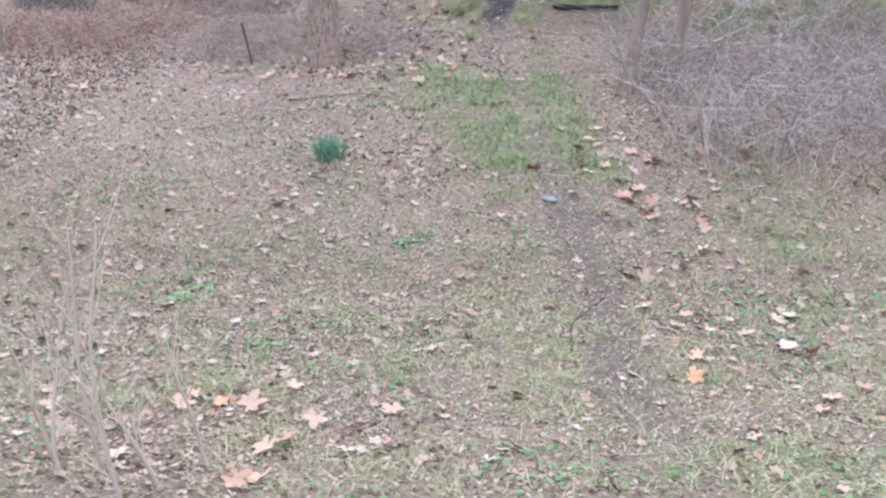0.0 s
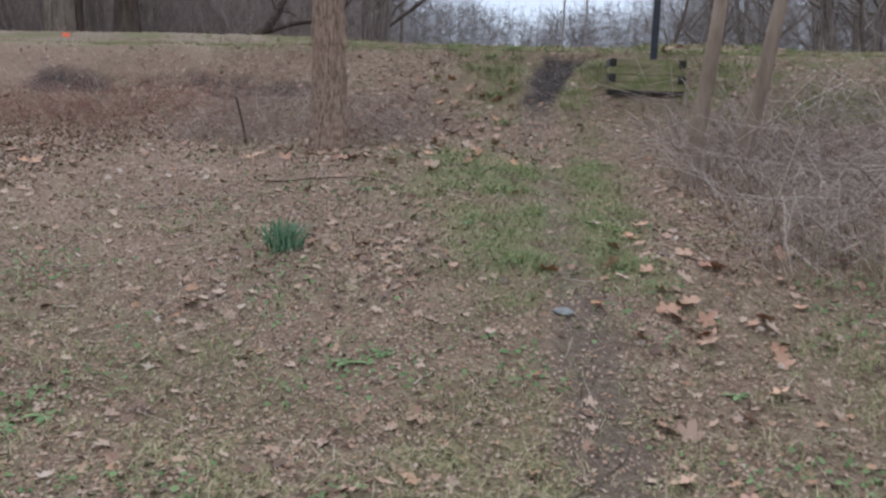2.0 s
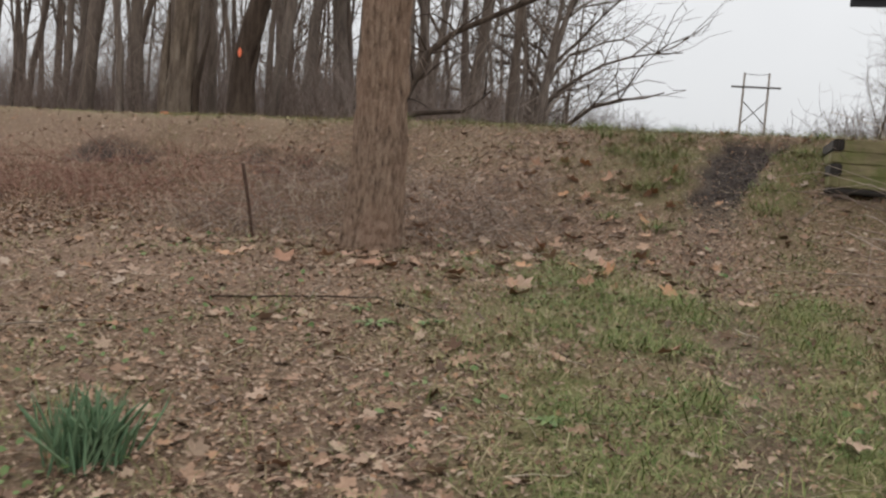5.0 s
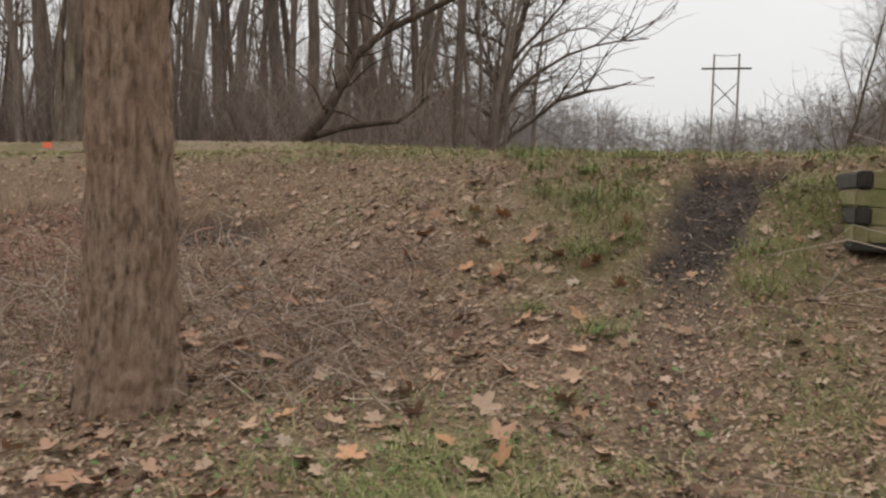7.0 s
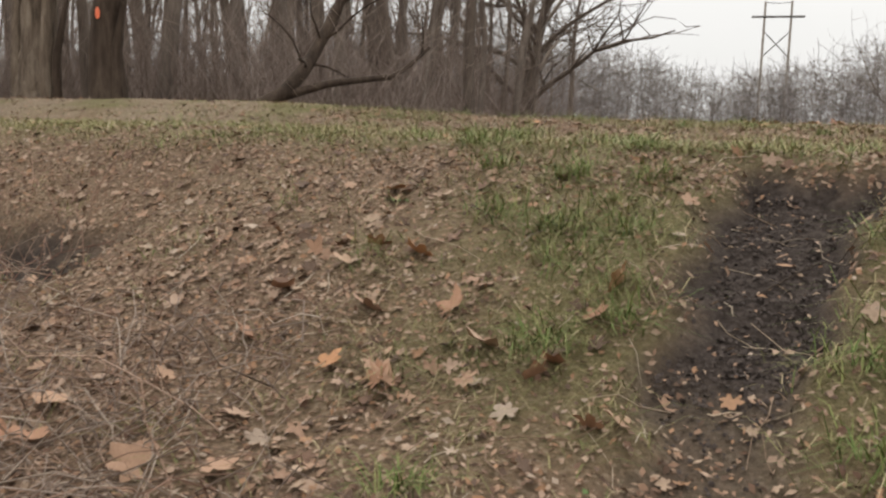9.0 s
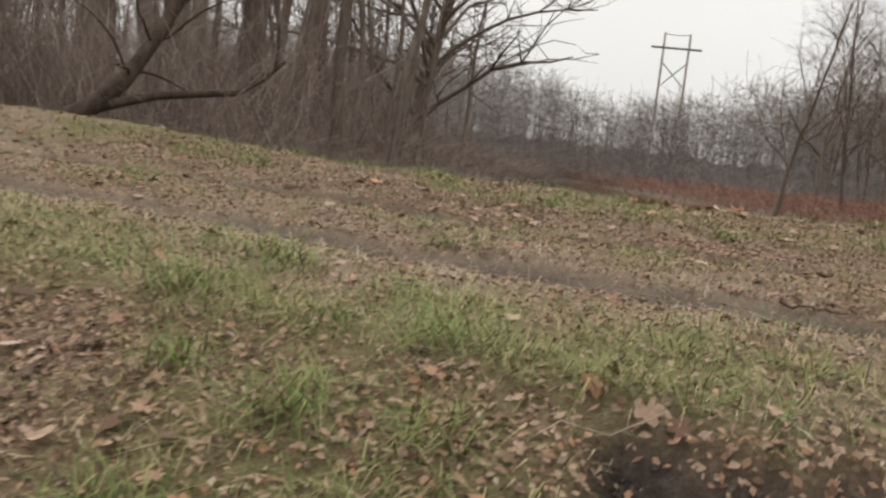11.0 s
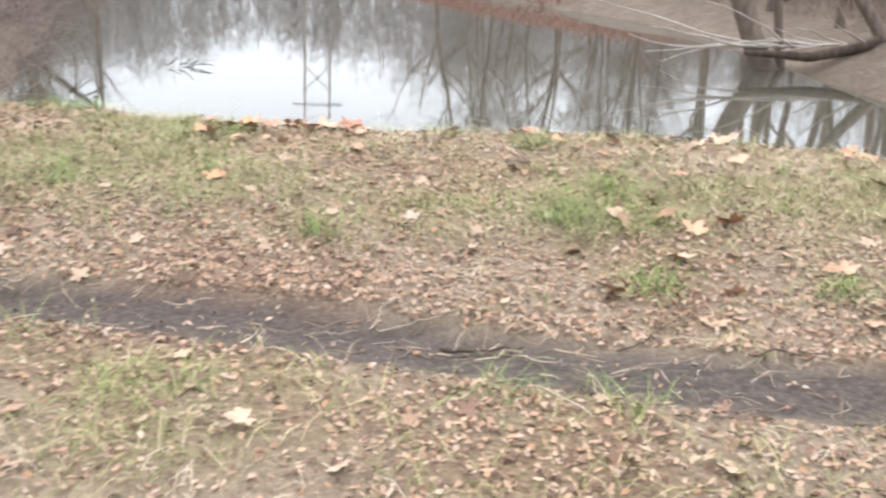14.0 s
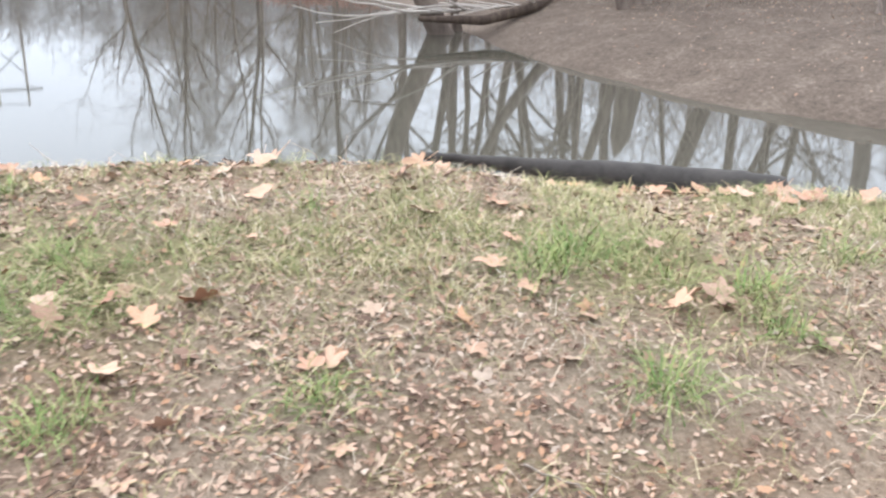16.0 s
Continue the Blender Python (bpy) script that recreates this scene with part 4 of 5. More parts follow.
brush("pale_stalks", "pale bleached stalks standing at the foot of the bank", "dry grass", STRAW, 2600, (-13, -2.0, 13.8, 18.0), lambda x, y: smooth(0.0, 0.12, fractal(x * 1.3 + 9, y * 1.3, 3)) * (0.25 + 0.75 * np.exp(-(((dike(x, y) - 14.6) / 0.6) ** 2))), (0.2, 0.7), (0.1, 0.7), (0.0025, 0.0055), 0.45, 47, 4)
brush("bank_briars", "reddish-brown briars tangled over the bank", "briars", REDBRUSH, 1900, (-15, -2.2, 14.8, 18.2), lambda x, y: smooth(-2.4, -4, x) * smooth(-0.1, 0.12, fractal(x * 0.9, y * 0.9, 3)), (0.3, 1.0), (0.3, 1.0), (0.003, 0.0065), 0.9, 45, 5)
brush("dead_stalks", "scattered straw-coloured dead stalks among the leaves", "stalks", STRAW, 2600, (-7, 7, 4, 26), lambda x, y: 0.4 * (1 - ruts(x, y)) * (1 - mud_patch(x, y)) * (dike(x, y) < 26), (0.05, 0.28), (0.2, 1.6), (0.0012, 0.0028), 0.5, 44, 3)


def tall_weed(x, y, tall, seed):
    ob = thing("tall_weed", "tall pale dry weed with thin forked stems", "weed", "dry weeds by the start")
    ob.location = (x, y, float(height(x, y)))
    r = np.random.default_rng(seed)
    stem = bent((0, 0, -0.03), (r.normal(-0.12, 0.08), r.normal(0, 0.05), 1), tall, 8, r, 0.06)
    part_mesh("stem", mesh_of("stem", *tubes([(stem, np.linspace(0.012, 0.004, 9))], 6), STRAW, False), ob)
    tw = [(bent(stem[k], (r.normal(0, 0.6), r.normal(0, 0.4), 1), tall * r.uniform(0.2, 0.45), 4, r, 0.12), np.linspace(0.005, 0.002, 5)) for k in (2, 3, 4, 4, 5, 6, 7)]
    for one in tw:
        part_mesh("side_stem", mesh_of("side_stem", *tubes([one], 4), STRAW, False), ob)


for n, (x, y, tall) in enumerate(((-1.19, 4.2, 1.35), (-1.3, 4.3, 1.3), (-0.97, 4.15, 0.75), (-1.5, 4.25, 1.0), (-0.8, 4.4, 0.85), (-1.65, 4.5, 0.9), (-1.1, 4.0, 0.6))):
    tall_weed(x, y, tall, 60 + n)


# ---- grass ----
def blades(x, y, length, width, lean, r):
    """Array mesh of bent, pointed grass blades."""
    n = len(x)
    a = r.uniform(0, 2 * np.pi, n)
    out = np.stack([np.cos(a), np.sin(a), np.zeros(n)], -1)
    side = np.stack([-np.sin(a), np.cos(a), np.zeros(n)], -1) * width[:, None] / 2
    base = np.stack([x, y, height(x, y) - 0.01], -1)
    up = np.array([0, 0, 1.0])
    mid = base + out * (lean * length * 0.4)[:, None] + up * (length * np.clip(0.62 - 0.15 * lean, 0.2, 1))[:, None]
    tip = base + out * (lean * length)[:, None] + up * (length * np.clip(1.0 - 0.48 * lean, 0.12, 1))[:, None]
    v = np.stack([base - side, base + side, mid + side * 0.8, mid - side * 0.8, tip], 1).reshape(-1, 3)
    k = np.arange(n)[:, None] * 5
    return v, [k + np.array([[0, 1, 2, 3]]), k + np.array([[3, 2, 4]])]


def tufts(name, label, material, count, box, keep, per, size, seed, spread_r=0.06):
    r = np.random.default_rng(seed)
    x, y = scatter(count, box, keep, r)
    x, y = np.repeat(x, per), np.repeat(y, per)
    x, y = x + r.normal(0, spread_r, len(x)), y + r.normal(0, spread_r, len(y))
    n = len(x)
    v, f = blades(x, y, r.uniform(size[0], size[1], n), r.uniform(0.0022, 0.005, n), r.uniform(0.7, 2.1, n), r)
    return tagged(new(name, mesh_of(name, v, f, material)), label, "grass", kind="stuff")


tufts("grass", "short yellow-green winter grass between the leaves", GRASS, 42000, (-8, 9, 4, 26.5), lambda x, y: (green(x, y) * 0.75 + 0.08 + 0.1 * smooth(13, 9, y)) * (1 - np.maximum(smooth(0.05, 0.4, ruts(x, y)), mud_patch(x, y))), 13, (0.06, 0.17), 51)
tufts("grass_tufts", "taller fresh green grass tufts on the bank", LUSH, 6800, (-4, 7, 8, 26.3), lambda x, y: (green(x, y) ** 1.3 * 0.5 + 0.01) * smooth(-0.1, 0.15, fractal(x * 1.6 + 3, y * 1.6, 3)), 26, (0.12, 0.28), 52, 0.06)
tufts("trail_grass", "soft bright green grass along the trodden trail", LUSH, 4200, (-0.8, 2.6, 7.8, 16.5), lambda x, y: strips(x, y) * (1 - trodden(x, y)) * (1 - mud_patch(x, y)) * smooth(-0.16, 0.08, fractal(x * 1.3, y * 1.3, 3)), 18, (0.05, 0.13), 54, 0.07)
tufts("matted_grass", "pale flattened dry grass on the crown of the track", STRAW, 8000, (-5, 7.5, 18.3, 25.8), lambda x, y: 0.75 * smooth(18.5, 19.2, dike(x, y)) * (1 - smooth(0.1, 0.5, ruts(x, y))) * smooth(-0.12, 0.12, fractal(x * 1.2 + 21, y * 1.2, 3)), 11, (0.05, 0.14), 55, 0.11)
tufts("verge_grass", "dry yellowish grass on the far verge and bank", GRASS, 14000, (-30, 20, 17.5, 27), lambda x, y: np.maximum(green(x, y), 0.25 * (dike(x, y) > 18)) * (np.abs(x) > 6), 8, (0.05, 0.17), 53, 0.1)


def grass_tuft(x, y, size, seed):
    """One clump of longer green blades falling outwards."""
    r = np.random.default_rng(seed)
    n = 90
    qx, qy = x + r.normal(0, 0.07, n), y + r.normal(0, 0.05, n)
    v, f = blades(qx, qy, size * r.uniform(0.5, 1.1, n), r.uniform(0.003, 0.006, n), r.uniform(0.5, 1.9, n), r)
    ob = thing("grass_tuft", "fresh green tuft of longer grass among dead leaves", "grass", "green grass tufts")
    at = np.array([x, y, float(height(x, y))])
    ob.location = at
    tagged(part_mesh("blade_clump", mesh_of("blade_clump", v - at, f, LUSH), ob), kind="stuff")


TUFTS = [(0.11, 15.86), (0.68, 16.82), (0.58, 15.54), (1.48, 16.55), (1.48, 16.15), (0.27, 17.58), (0.56, 17.52), (-0.12, 17.77), (0.19, 18.25), (0.62, 18.21), (-0.27, 18.44), (-0.55, 19.05), (0.9, 17.33), (3.33, 22.59), (5.25, 21.99), (5.95, 22.17), (5.47, 22.97), (6.06, 22.48), (4.13, 22.39), (3.11, 23.34), (5.27, 22.86), (1.85, 23.36), (3.24, 24.53), (-0.44, 19.8), (-0.02, 21.47), (0.38, 16.71)]
for n, (x, y) in enumerate(TUFTS):
    if ruts(x, y) > 0.15 or mud_patch(x, y) > 0.3:
        continue
    grass_tuft(x, y, 0.16 + 0.05 * (n % 3), 300 + n)


def bulb_clump():
    """A clump of bluish-green bulb leaves."""
    ob = thing("bulb_clump", "clump of blue-green narrow bulb leaves", "plant")
    ob.location = (-0.94, 9.95, float(height(-0.94, 9.95)))
    r = np.random.default_rng(5)
    m = make_stems("bulb_leaves", [(0.0, (0.09, 0.16, 0.085)), (1.0, (0.18, 0.26, 0.15))])
    lines = [(bent((r.normal(0, 0.06), r.normal(0, 0.06), -0.02), (r.normal(0, 0.25), r.normal(0, 0.25), 1), r.uniform(0.16, 0.31), 4, r, 0.1, -0.06), np.array([0.006, 0.006, 0.006, 0.005, 0.001])) for _ in range(150)]
    part_mesh("leaves", mesh_of("leaves", *tubes(lines, 4), m, False), ob)


bulb_clump()


def rosette(x, y, size, seed):
    """A low weed with broad green leaves."""
    ob = thing("broadleaf_weed", "low green broad-leaved weed among the litter", "weed", "broad-leaved weeds")
    ob.location = (x, y, float(height(x, y)))
    r = np.random.default_rng(seed)
    vs, fs, base = [], [], 0
    for k in range(9):
        a, long = k * 0.75 + r.random(), size * r.uniform(0.7, 1.2)
        d, s = np.array([math.cos(a), math.sin(a)]), np.array([-math.sin(a), math.cos(a)])
        for u, w, z in ((0, 0.02, 0.0), (0.35, 0.12, 0.14), (0.7, 0.17, 0.16), (1, 0.02, 0.06)):
            c = d * u * long
            for e in (-1, 0, 1):
                vs.append((*(c + s * e * w * long), z * long + 0.03 * long * abs(e)))
        for n in range(3):
            for e in range(2):
                fs.append((base + n * 3 + e, base + n * 3 + e + 1, base + n * 3 + e + 4, base + n * 3 + e + 3))
        base += 12
    part_mesh("leaves", mesh_of("leaves", np.array(vs), np.array(fs), WEED, False), ob)


for n, (x, y, s) in enumerate(((-0.66, 11.95, 0.16), (-0.4, 12.1, 0.14), (-0.85, 12.2, 0.12), (-1.6, 7.4, 0.16), (-1.75, 7.15, 0.14), (0.0, 8.2, 0.13), (0.2, 8.3, 0.12), (-0.9, 6.3, 0.12), (0.5, 10.9, 0.11), (2.4, 8.1, 0.12), (-0.7, 18.0, 0.1))):
    rosette(x, y, s * 0.85, 70 + n)


# ---- sticks on the ground ----
def stick(points, radius, label, material=None, seed=1):
    """A lying stick through a few places, a finger above the soil."""
    ob = thing("stick", label, "stick", "sticks on the ground")
    pts = np.array(points, float)
    s = np.linspace(0, len(pts) - 1, 12)
    xy = np.stack([np.interp(s, np.arange(len(pts)), pts[:, k]) for k in (0, 1)], -1)
    r = np.random.default_rng(seed)
    xy += np.cumsum(r.normal(0, 0.012, xy.shape), 0)
    z = height(xy[:, 0], xy[:, 1]) + radius + 0.012 + np.abs(r.normal(0, 0.008, 12))
    line = np.column_stack([xy, z])
    ob.location = line[0]
    part_mesh("stem", mesh_of("stem", *tubes([(line - line[0], radius * np.linspace(1, 0.45, 12))], 6), material or TWIG, False), ob)


STICKS = [
    ([(1.15, 17.2), (1.35, 17.45), (1.6, 17.35)], 0.006), ([(1.4, 17.6), (1.55, 17.3), (1.8, 17.25)], 0.005), ([(1.2, 17.7), (1.6, 17.75)], 0.005), ([(1.75, 17.6), (1.9, 17.35)], 0.006),
    ([(0.02, 9.0), (0.1, 9.25), (0.16, 9.5)], 0.008), ([(-1.15, 8.75), (-1.0, 9.0), (-0.8, 9.3)], 0.007),
    ([(1.3, 6.3), (1.38, 6.8), (1.62, 7.2), (1.82, 7.6)], 0.009), ([(-1.9, 9.75), (-1.5, 9.95), (-1.25, 10.15)], 0.006),
    ([(-2.5, 9.2), (-2.1, 9.3)], 0.009),
    ([(-1.75, 12.1), (-1.3, 12.3), (-0.75, 12.35), (-0.35, 12.1)], 0.011), ([(-1.2, 12.3), (-1.35, 12.9)], 0.007),
    ([(-2.6, 10.9), (-1.7, 11.6)], 0.01), ([(1.9, 20.85), (2.25, 20.75)], 0.014), ([(0.4, 20.95), (1.2, 20.8), (2.0, 20.75)], 0.006),
    ([(2.05, 22.45), (2.35, 22.55)], 0.012), ([(2.3, 22.2), (2.65, 22.3)], 0.013), ([(2.6, 22.15), (2.75, 22.05)], 0.012),
    ([(1.75, 22.4), (2.0, 22.45)], 0.009), ([(3.0, 22.2), (3.4, 22.25)], 0.006), ([(4.2, 21.7), (4.6, 21.75)], 0.01),
    ([(2.9, 21.9), (3.3, 22.05)], 0.006), ([(3.5, 22.0), (3.9, 21.9)], 0.007), ([(1.6, 22.5), (1.7, 22.2)], 0.006),
    ([(0.1, 17.4), (0.2, 17.9)], 0.006), ([(-0.3, 17.9), (0.1, 17.5)], 0.005), ([(4.6, 21.9), (4.85, 21.6)], 0.008),
    ([(1.75, 16.2), (2.0, 16.6), (2.2, 16.75)], 0.012), ([(-3.0, 13.5), (-2.7, 13.6), (-2.3, 13.9)], 0.009),
]
for n, (pts, rad) in enumerate(STICKS):
    stick(pts, rad * 0.58, "bare brown stick lying among the leaves" if rad < 0.011 else "thick dead branch lying on the ground", TWIG if n % 3 else BARK_DARK, 90 + n)


def stake():
    ob = thing("stake", "thin rusty stake leaning out of the weeds", "stake")
    x, y = -2.75, 14.35
    ob.location = (x, y, float(height(x, y)))
    part_mesh("rod", mesh_of("rod", *tubes([(np.array([(0.08, 0, -0.2), (0.0, 0, 0.25), (-0.09, 0, 0.62)]), np.full(3, 0.016))], 8), RUSTY, False), ob)


stake()


def marker():
    ob = thing("survey_marker", "small orange survey marker on the bank edge", "marker")
    x, y = -11.6, 26.2
    ob.location = (x, y, float(height(x, y)))
    peg = part_mesh("peg", mesh_of("peg", *tubes([(np.array([(0, 0, -0.1), (0, 0, 0.35)]), np.full(2, 0.012))], 6), POLE_WOOD), ob)
    bm = bmesh.new()
    bmesh.ops.create_cube(bm, size=1)
    bmesh.ops.scale(bm, vec=(0.22, 0.02, 0.12), verts=bm.verts)
    bmesh.ops.bevel(bm, geom=list(bm.edges), offset=0.004, affect="EDGES")
    bmesh.ops.translate(bm, vec=(0.1, 0, 0.32), verts=bm.verts)
    part("flag", bm, PAINT, peg, "orange flag")


marker()


def twig_litter(name, label, count, box, keep, seed, size=(0.05, 0.3)):
    """Thin broken twigs lying about, past counting."""
    r = np.random.default_rng(seed)
    x, y = scatter(count, box, keep, r)
    n = len(x)
    a, long = r.uniform(0, 6.283, n)[:, None], (r.uniform(size[0], size[1], n) * r.uniform(0.4, 1, n))[:, None]
    t = np.linspace(-0.5, 0.5, 4)[None] * long
    qx = x[:, None] + t * np.cos(a) + r.normal(0, 0.06, (n, 4)) * long
    qy = y[:, None] + t * np.sin(a) + r.normal(0, 0.06, (n, 4)) * long
    points = np.stack([qx, qy, height(qx, qy) + r.uniform(0.004, 0.02, n)[:, None]], -1)
    lines = [(points[k], w * np.array([1, 1, 0.8, 0.5])) for k, w in enumerate(r.uniform(0.0012, 0.0032, n))]
    tagged(new(name, mesh_of(name, *tubes(lines, 3), STRAW, False)), label, "twigs", kind="stuff")


twig_litter("rut_twigs", "thin broken twigs strewn over the wheel ruts", 2600, (-3, 7.5, 19.5, 24), lambda x, y: smooth(0.2, 0.6, ruts(x, y)), 95)
twig_litter("slope_twigs", "thin dead twigs and stems among the leaves", 3600, (-5, 4, 4, 18.5), lambda x, y: 0.5 + 0.5 * mud_patch(x, y), 96, (0.1, 0.5))


# ---- leaf litter ----
def leaf_field(name, label, count, box, keep, templates, size, seed, tilt=0.35, lift=0.012, material=None):
    """Many small dead leaves, each its own little bent shape, as one mesh."""
    r = np.random.default_rng(seed)
    x, y = scatter(count, box, keep, r)
    n = len(x)
    z = height(x, y) + lift * r.random(n) + 0.004
    e = 0.05
    nx, ny = -(height(x + e, y) - height(x - e, y)) / (2 * e), -(height(x, y + e) - height(x, y - e)) / (2 * e)
    up = np.stack([nx + r.normal(0, tilt, n), ny + r.normal(0, tilt, n), np.ones(n)], -1)
    up /= np.linalg.norm(up, axis=1, keepdims=True)
    a = r.uniform(0, 2 * np.pi, n)
    u = np.cross(up, np.stack([np.cos(a), np.sin(a), np.zeros(n)], -1))
    u /= np.linalg.norm(u, axis=1, keepdims=True)
    w = np.cross(up, u)
    s = r.uniform(size[0], size[1], n)
    vs, fs, base = [], [], 0
    kind = r.integers(0, len(templates), n)
    for k, (tv, tf) in enumerate(templates):
        sel = kind == k
        m = int(sel.sum())
        curl = r.uniform(-0.6, 1.6, m)[:, None, None]
        p = tv[None] * s[sel][:, None, None]
        v = np.stack([x[sel], y[sel], z[sel]], -1)[:, None] + p[..., 0:1] * u[sel][:, None] + p[..., 1:2] * w[sel][:, None] + p[..., 2:3] * curl * up[sel][:, None]
        vs.append(v.reshape(-1, 3))
        fs.append((tf[None] + (np.arange(m) * len(tv))[:, None, None]).reshape(-1, tf.shape[1]) + base)
        base += m * len(tv)
    return tagged(new(name, mesh_of(name, np.concatenate(vs), fs, material or LITTER)), label, "leaves", kind="stuff")


FOLDED = [(np.array([(0, -0.5, 0.02), (w, 0.05, 0.16), (0, 0.5, 0.1), (-w * 0.8, -0.05, 0.2)]), np.array([[0, 1, 2], [0, 2, 3]])) for w in (0.18, 0.28, 0.36)]


def lobed(lobes, depth, seed):
    """The outline of a pointed, lobed leaf as a fan about its base, cupped and curled at the tips."""
    r = np.random.default_rng(seed)
    pts = []
    half = (lobes - 1) / 2
    for k in range(lobes):
        a = (k - half) / half * 2.25
        long = (0.62 - 0.28 * (abs(k - half) / half) ** 1.4) * r.uniform(0.85, 1.15)
        step = 2.25 / half
        pts += [(a - 0.27 * step, long * r.uniform(0.7, 0.85)), (a + r.normal(0, 0.05), long * r.uniform(0.88, 1.0)), (a + 0.27 * step, long * r.uniform(0.7, 0.85)), (a + 0.5 * step, long * (1 - 0.75 * depth) * r.uniform(0.8, 1.1))]
    a, rad = np.array(pts[:-1]).T
    v = np.column_stack([rad * np.sin(a), rad * np.cos(a) - 0.12, 0.35 * rad**2 * r.uniform(0.2, 1.7, len(a)) + 0.05 * np.abs(np.sin(a * 2))])
    v = np.vstack([[(0, -0.14, 0)], v])
    n = len(v) - 1
    f = np.array([(0, k + 1, k + 2) for k in range(n - 1)])
    return v, f


LOBED = [lobed(5, 0.55, 1), lobed(7, 0.5, 2), lobed(5, 0.65, 3), lobed(6, 0.5, 4)]
LUMPS = [(np.array([(-0.5, -0.3, -0.1), (0.45, -0.4, -0.1), (0.5, 0.35, -0.1), (-0.35, 0.5, -0.1), (0.05 * k, 0.1, 0.45)]), np.array([[0, 1, 4], [1, 2, 4], [2, 3, 4], [3, 0, 4]])) for k in (-3, 2)]
ROUND = [(np.array([(0, -0.5, 0.0), (w, -0.1, 0.1), (w * 0.8, 0.3, 0.12), (0, 0.5, 0.05), (-w * 0.8, 0.3, 0.12), (-w, -0.1, 0.1)]), np.array([[0, 1, 2], [0, 2, 3], [0, 3, 4], [0, 4, 5]])) for w in (0.3, 0.42)]


def covered(x, y):
    v = dike(x, y)
    bare = np.maximum.reduce([0.88 * smooth(0.4, 0.95, mud_patch(x, y)), smooth(0.08, 0.5, ruts(x, y)), trodden(x, y) * 0.7, 0.8 * scarp(x, y)])
    drift = 0.6 + 0.4 * smooth(-0.15, 0.12, fractal(x * 0.7, y * 0.7, 3))
    weeds = 0.25 * smooth(-2.2, -3.5, x) * smooth(14.6, 15.4, v) * smooth(18.4, 17.6, v)
    return (1 - 0.96 * bare) * (1 - 0.65 * np.minimum(green(x, y), 1)) * (1 - 0.4 * smooth(18.4, 19.0, v) * smooth(22.7, 22.2, v)) * drift * (1 - weeds) * (v < 26.4)


leaf_field("leaf_litter", "thick litter of small tan and brown dead leaves", 700000, (-5, 7, 3.2, 26.2), lambda x, y: (0.7 + 0.3 * (y > 18)) * covered(x, y) * np.clip(1.25 - np.abs(x - 0.8) / 7, 0, 1), FOLDED, (0.015, 0.046), 81, 0.4)
leaf_field("outer_litter", "thinner brown leaf litter farther off", 90000, (-26, 22, 2, 30), lambda x, y: covered(x, y) * ((x < -4.2) | (x > 6)) * np.clip(1.3 - np.abs(x) / 26, 0.1, 1), FOLDED, (0.04, 0.1), 82)
leaf_field("slope_litter", "dead leaves strewn over the weedy slope", 110000, (-13, -4.2, 6, 19), lambda x, y: covered(x, y) * smooth(-13, -7, x), FOLDED, (0.03, 0.075), 85, 0.5)
leaf_field("lobed_litter", "scattered lobed oak and maple leaves", 42000, (-7, 8, 4.2, 26.2), lambda x, y: 0.6 * (1 - 0.6 * smooth(18.4, 19, y) * smooth(23.5, 22.5, y)) * covered(x, y) * (0.35 + 0.65 * smooth(0.0, 0.2, fractal(x * 0.8 + 5, y * 0.8, 3))), LOBED, (0.05, 0.12), 83, 0.35, 0.022)
leaf_field("ground_ivy", "low green creeping weeds in patches among the litter", 26000, (-3.5, 5, 3.6, 16), lambda x, y: smooth(0.02, 0.16, fractal(x * 1.1 + 60, y * 1.1, 4)) * (1 - trodden(x, y)) * (1 - mud_patch(x, y)) * (0.25 + 0.75 * smooth(11, 8, y)), ROUND, (0.02, 0.05), 86, 0.5, 0.04, WEED)


leaf_field("soil_crumbs", "dark crumbs and clods of damp soil on the worn step", 24000, (0.3, 2.4, 15, 18.6), lambda x, y: smooth(0.4, 0.8, mud_patch(x, y)), LUMPS, (0.006, 0.022), 87, 0.6, 0.008, CRUMB)


leaf_field("bank_litter", "brown leaves scattered over the muddy far bank", 13000, (11, 34, 22, 48), lambda x, y: (ashore(x, y) > 0.5) * (0.25 + 0.75 * smooth(1, 4, ashore(x, y))), FOLDED, (0.03, 0.08), 84)


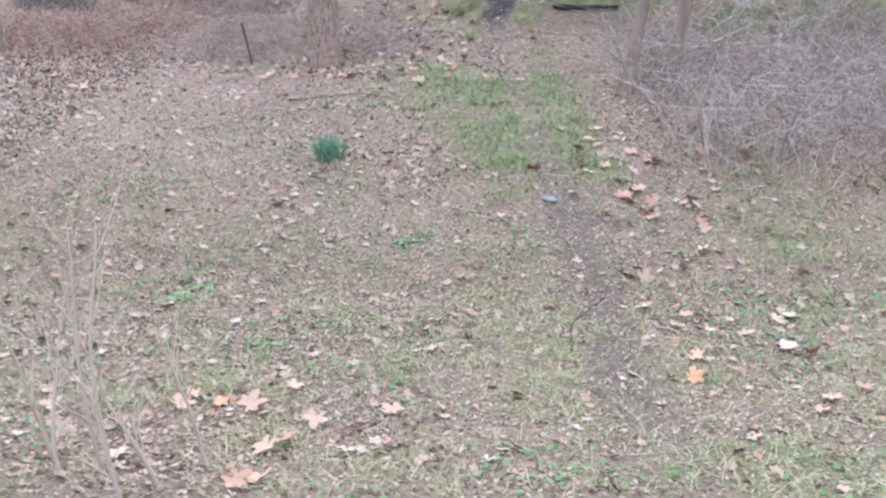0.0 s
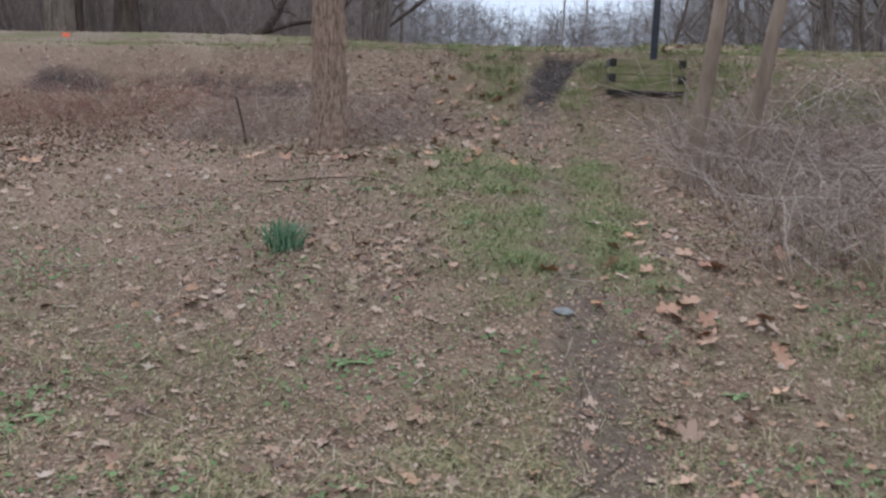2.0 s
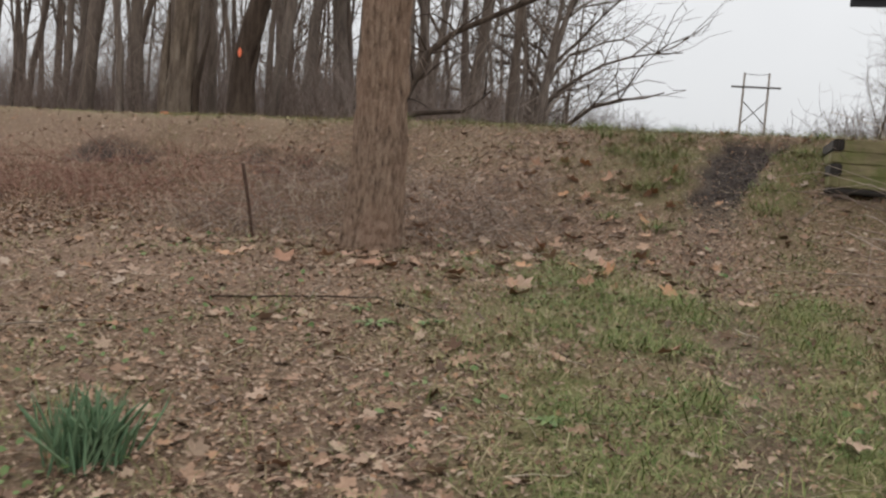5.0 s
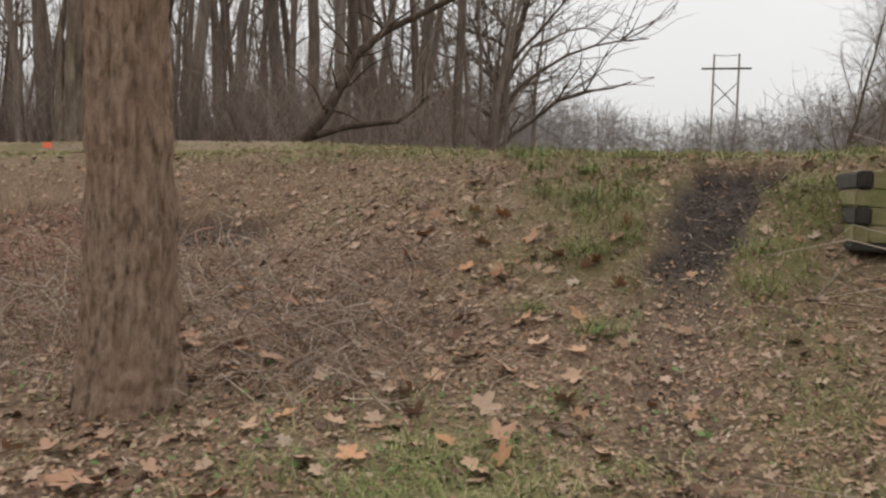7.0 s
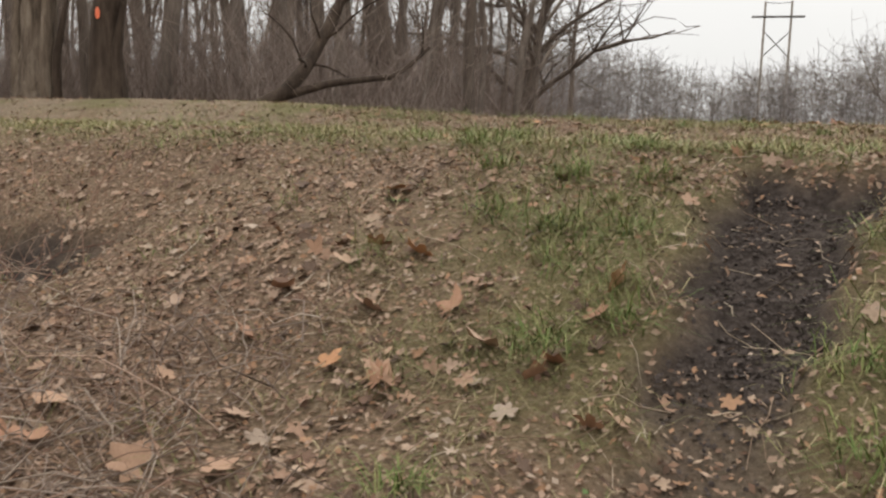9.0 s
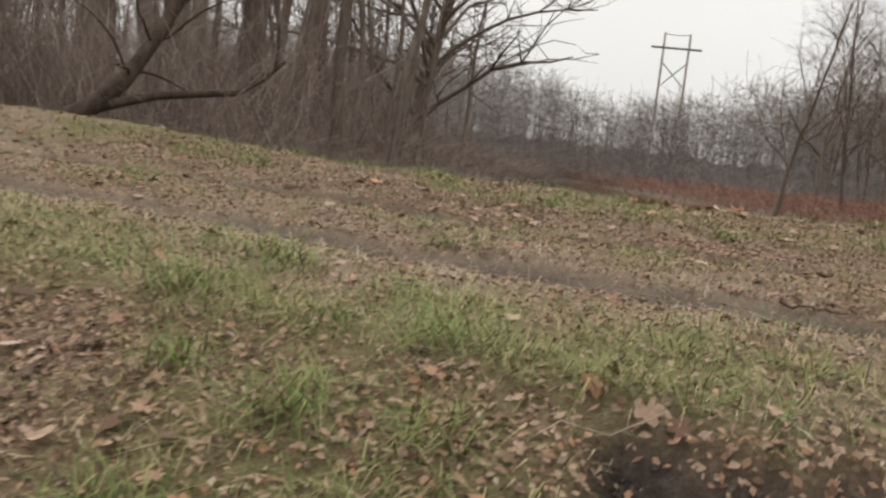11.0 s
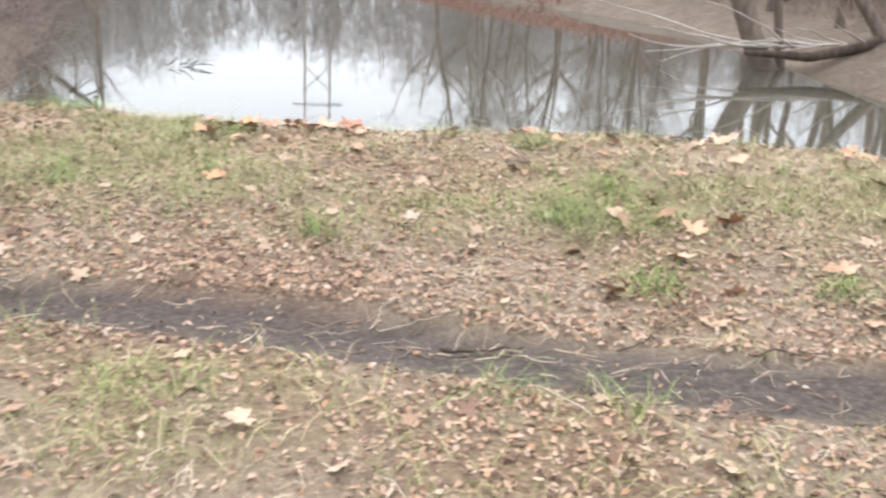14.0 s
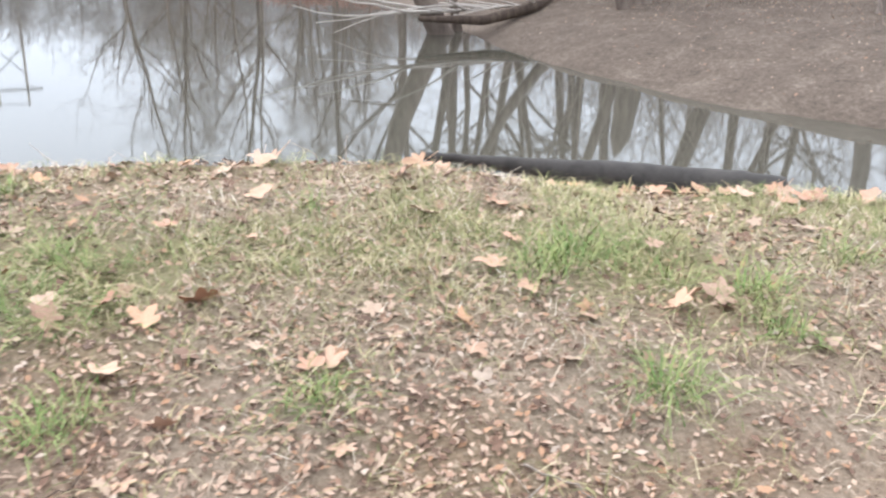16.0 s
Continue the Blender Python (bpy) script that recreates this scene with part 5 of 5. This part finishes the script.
def big_leaves():
    """Single large leaves that lie on top of the litter."""
    r = np.random.default_rng(91)
    meshes = []
    for k in range(6):
        v, f = lobed(5 + k % 2, 0.5 + 0.05 * (k % 3), 20 + k)
        stalk = tubes([(np.array([(0, -0.2, 0.01), (0.02, -0.5, 0.03), (0.05, -0.75, 0.06)]), np.array([0.012, 0.01, 0.008]))], 3)
        meshes.append(mesh_of("maple_leaf", np.vstack([v, stalk[0]]), [f, stalk[1] + len(v)], BIG_LEAF, False))
    spots = [(-0.2, 14.95), (-0.03, 14.05), (-0.83, 14.1), (0.12, 11.9), (0.89, 12.0), (-0.18, 13.2), (1.3, 13.4), (-0.75, 18.1), (-0.6, 17.45), (-0.35, 17.35), (-0.9, 17.4), (4.38, 24.0), (5.03, 23.55), (5.38, 24.4), (3.57, 23.17), (3.64, 22.42), (1.57, 25.44), (1.75, 25.4), (0.07, 23.85), (-1.3, 24.3), (3.8, 24.74), (1.6, 9.17), (2.3, 8.7), (2.06, 5.9), (-1.0, 20.2), (1.28, 24.1), (0.5, 15.3), (-0.5, 15.86), (-0.3, 14.8)]
    for _ in range(58):
        y = r.uniform(5.2, 11.5)
        spots.append((1.85 + 0.08 * (8 - y) + abs(r.normal(0.5, 0.75)), y))
    for _ in range(26):
        spots.append((r.uniform(1.0, 2.2), r.normal(25.4, 0.22)))
    for _ in range(38):
        spots.append((r.uniform(5.6, 8.0), 0))
    for _ in range(18):
        spots.append((r.uniform(-2.2, 0.4), r.uniform(4.1, 5.6)))
    for _ in range(72):
        spots.append((r.uniform(-2.0, 0.9), r.uniform(13.2, 17.2)))
    for _ in range(22):
        spots.append((r.uniform(-7.5, -2.0), r.uniform(12.5, 18.0)))
    for _ in range(26):
        spots.append((r.uniform(-1.5, 6.0), r.uniform(8, 25.6)))
    for _ in range(28):
        spots.append((r.uniform(3.0, 6.2), r.uniform(22.3, 25.0)))
    for n, (x, y) in enumerate(spots):
        if y == 0:
            y = 24.85 - 0.7 * (x - 5.9) + r.normal(-0.2, 0.12)
        if mud_patch(x, y) > 0.4 or ruts(x, y) > 0.6:
            continue
        ob = new("maple_leaf", meshes[n % 6])
        s = r.uniform(0.12, 0.21)
        slope = math.degrees(math.atan2(float(height(x, y + 0.1) - height(x, y - 0.1)), 0.2))
        ob.matrix_world = pose(x, y, float(height(x, y)) + 0.03, slope + r.normal(0, 16), r.normal(0, 16), r.uniform(0, 360)) @ Matrix.Diagonal((s, s, s, 1))
        tagged(ob, "large dry tan maple leaf lying on the ground", "leaf", "large fallen leaves")


big_leaves()


def stone(x, y, size):
    """A flat pale stone half sunk in the trail."""
    ob = thing("stone", "flat pale grey stone lying on the trail", "stone")
    ob.location = (x, y, float(height(x, y)) + 0.01)
    bm = bmesh.new()
    bmesh.ops.create_icosphere(bm, subdivisions=3, radius=size)
    for v in bm.verts:
        v.co *= 1 + 0.25 * noise.noise(v.co * 14)
        v.co.z *= 0.32
    part("stone_body", bm, make_plain("pale_stone", (0.15, 0.142, 0.138), 0.3, 14, 0.85), ob)


stone(1.36, 9.05, 0.075)
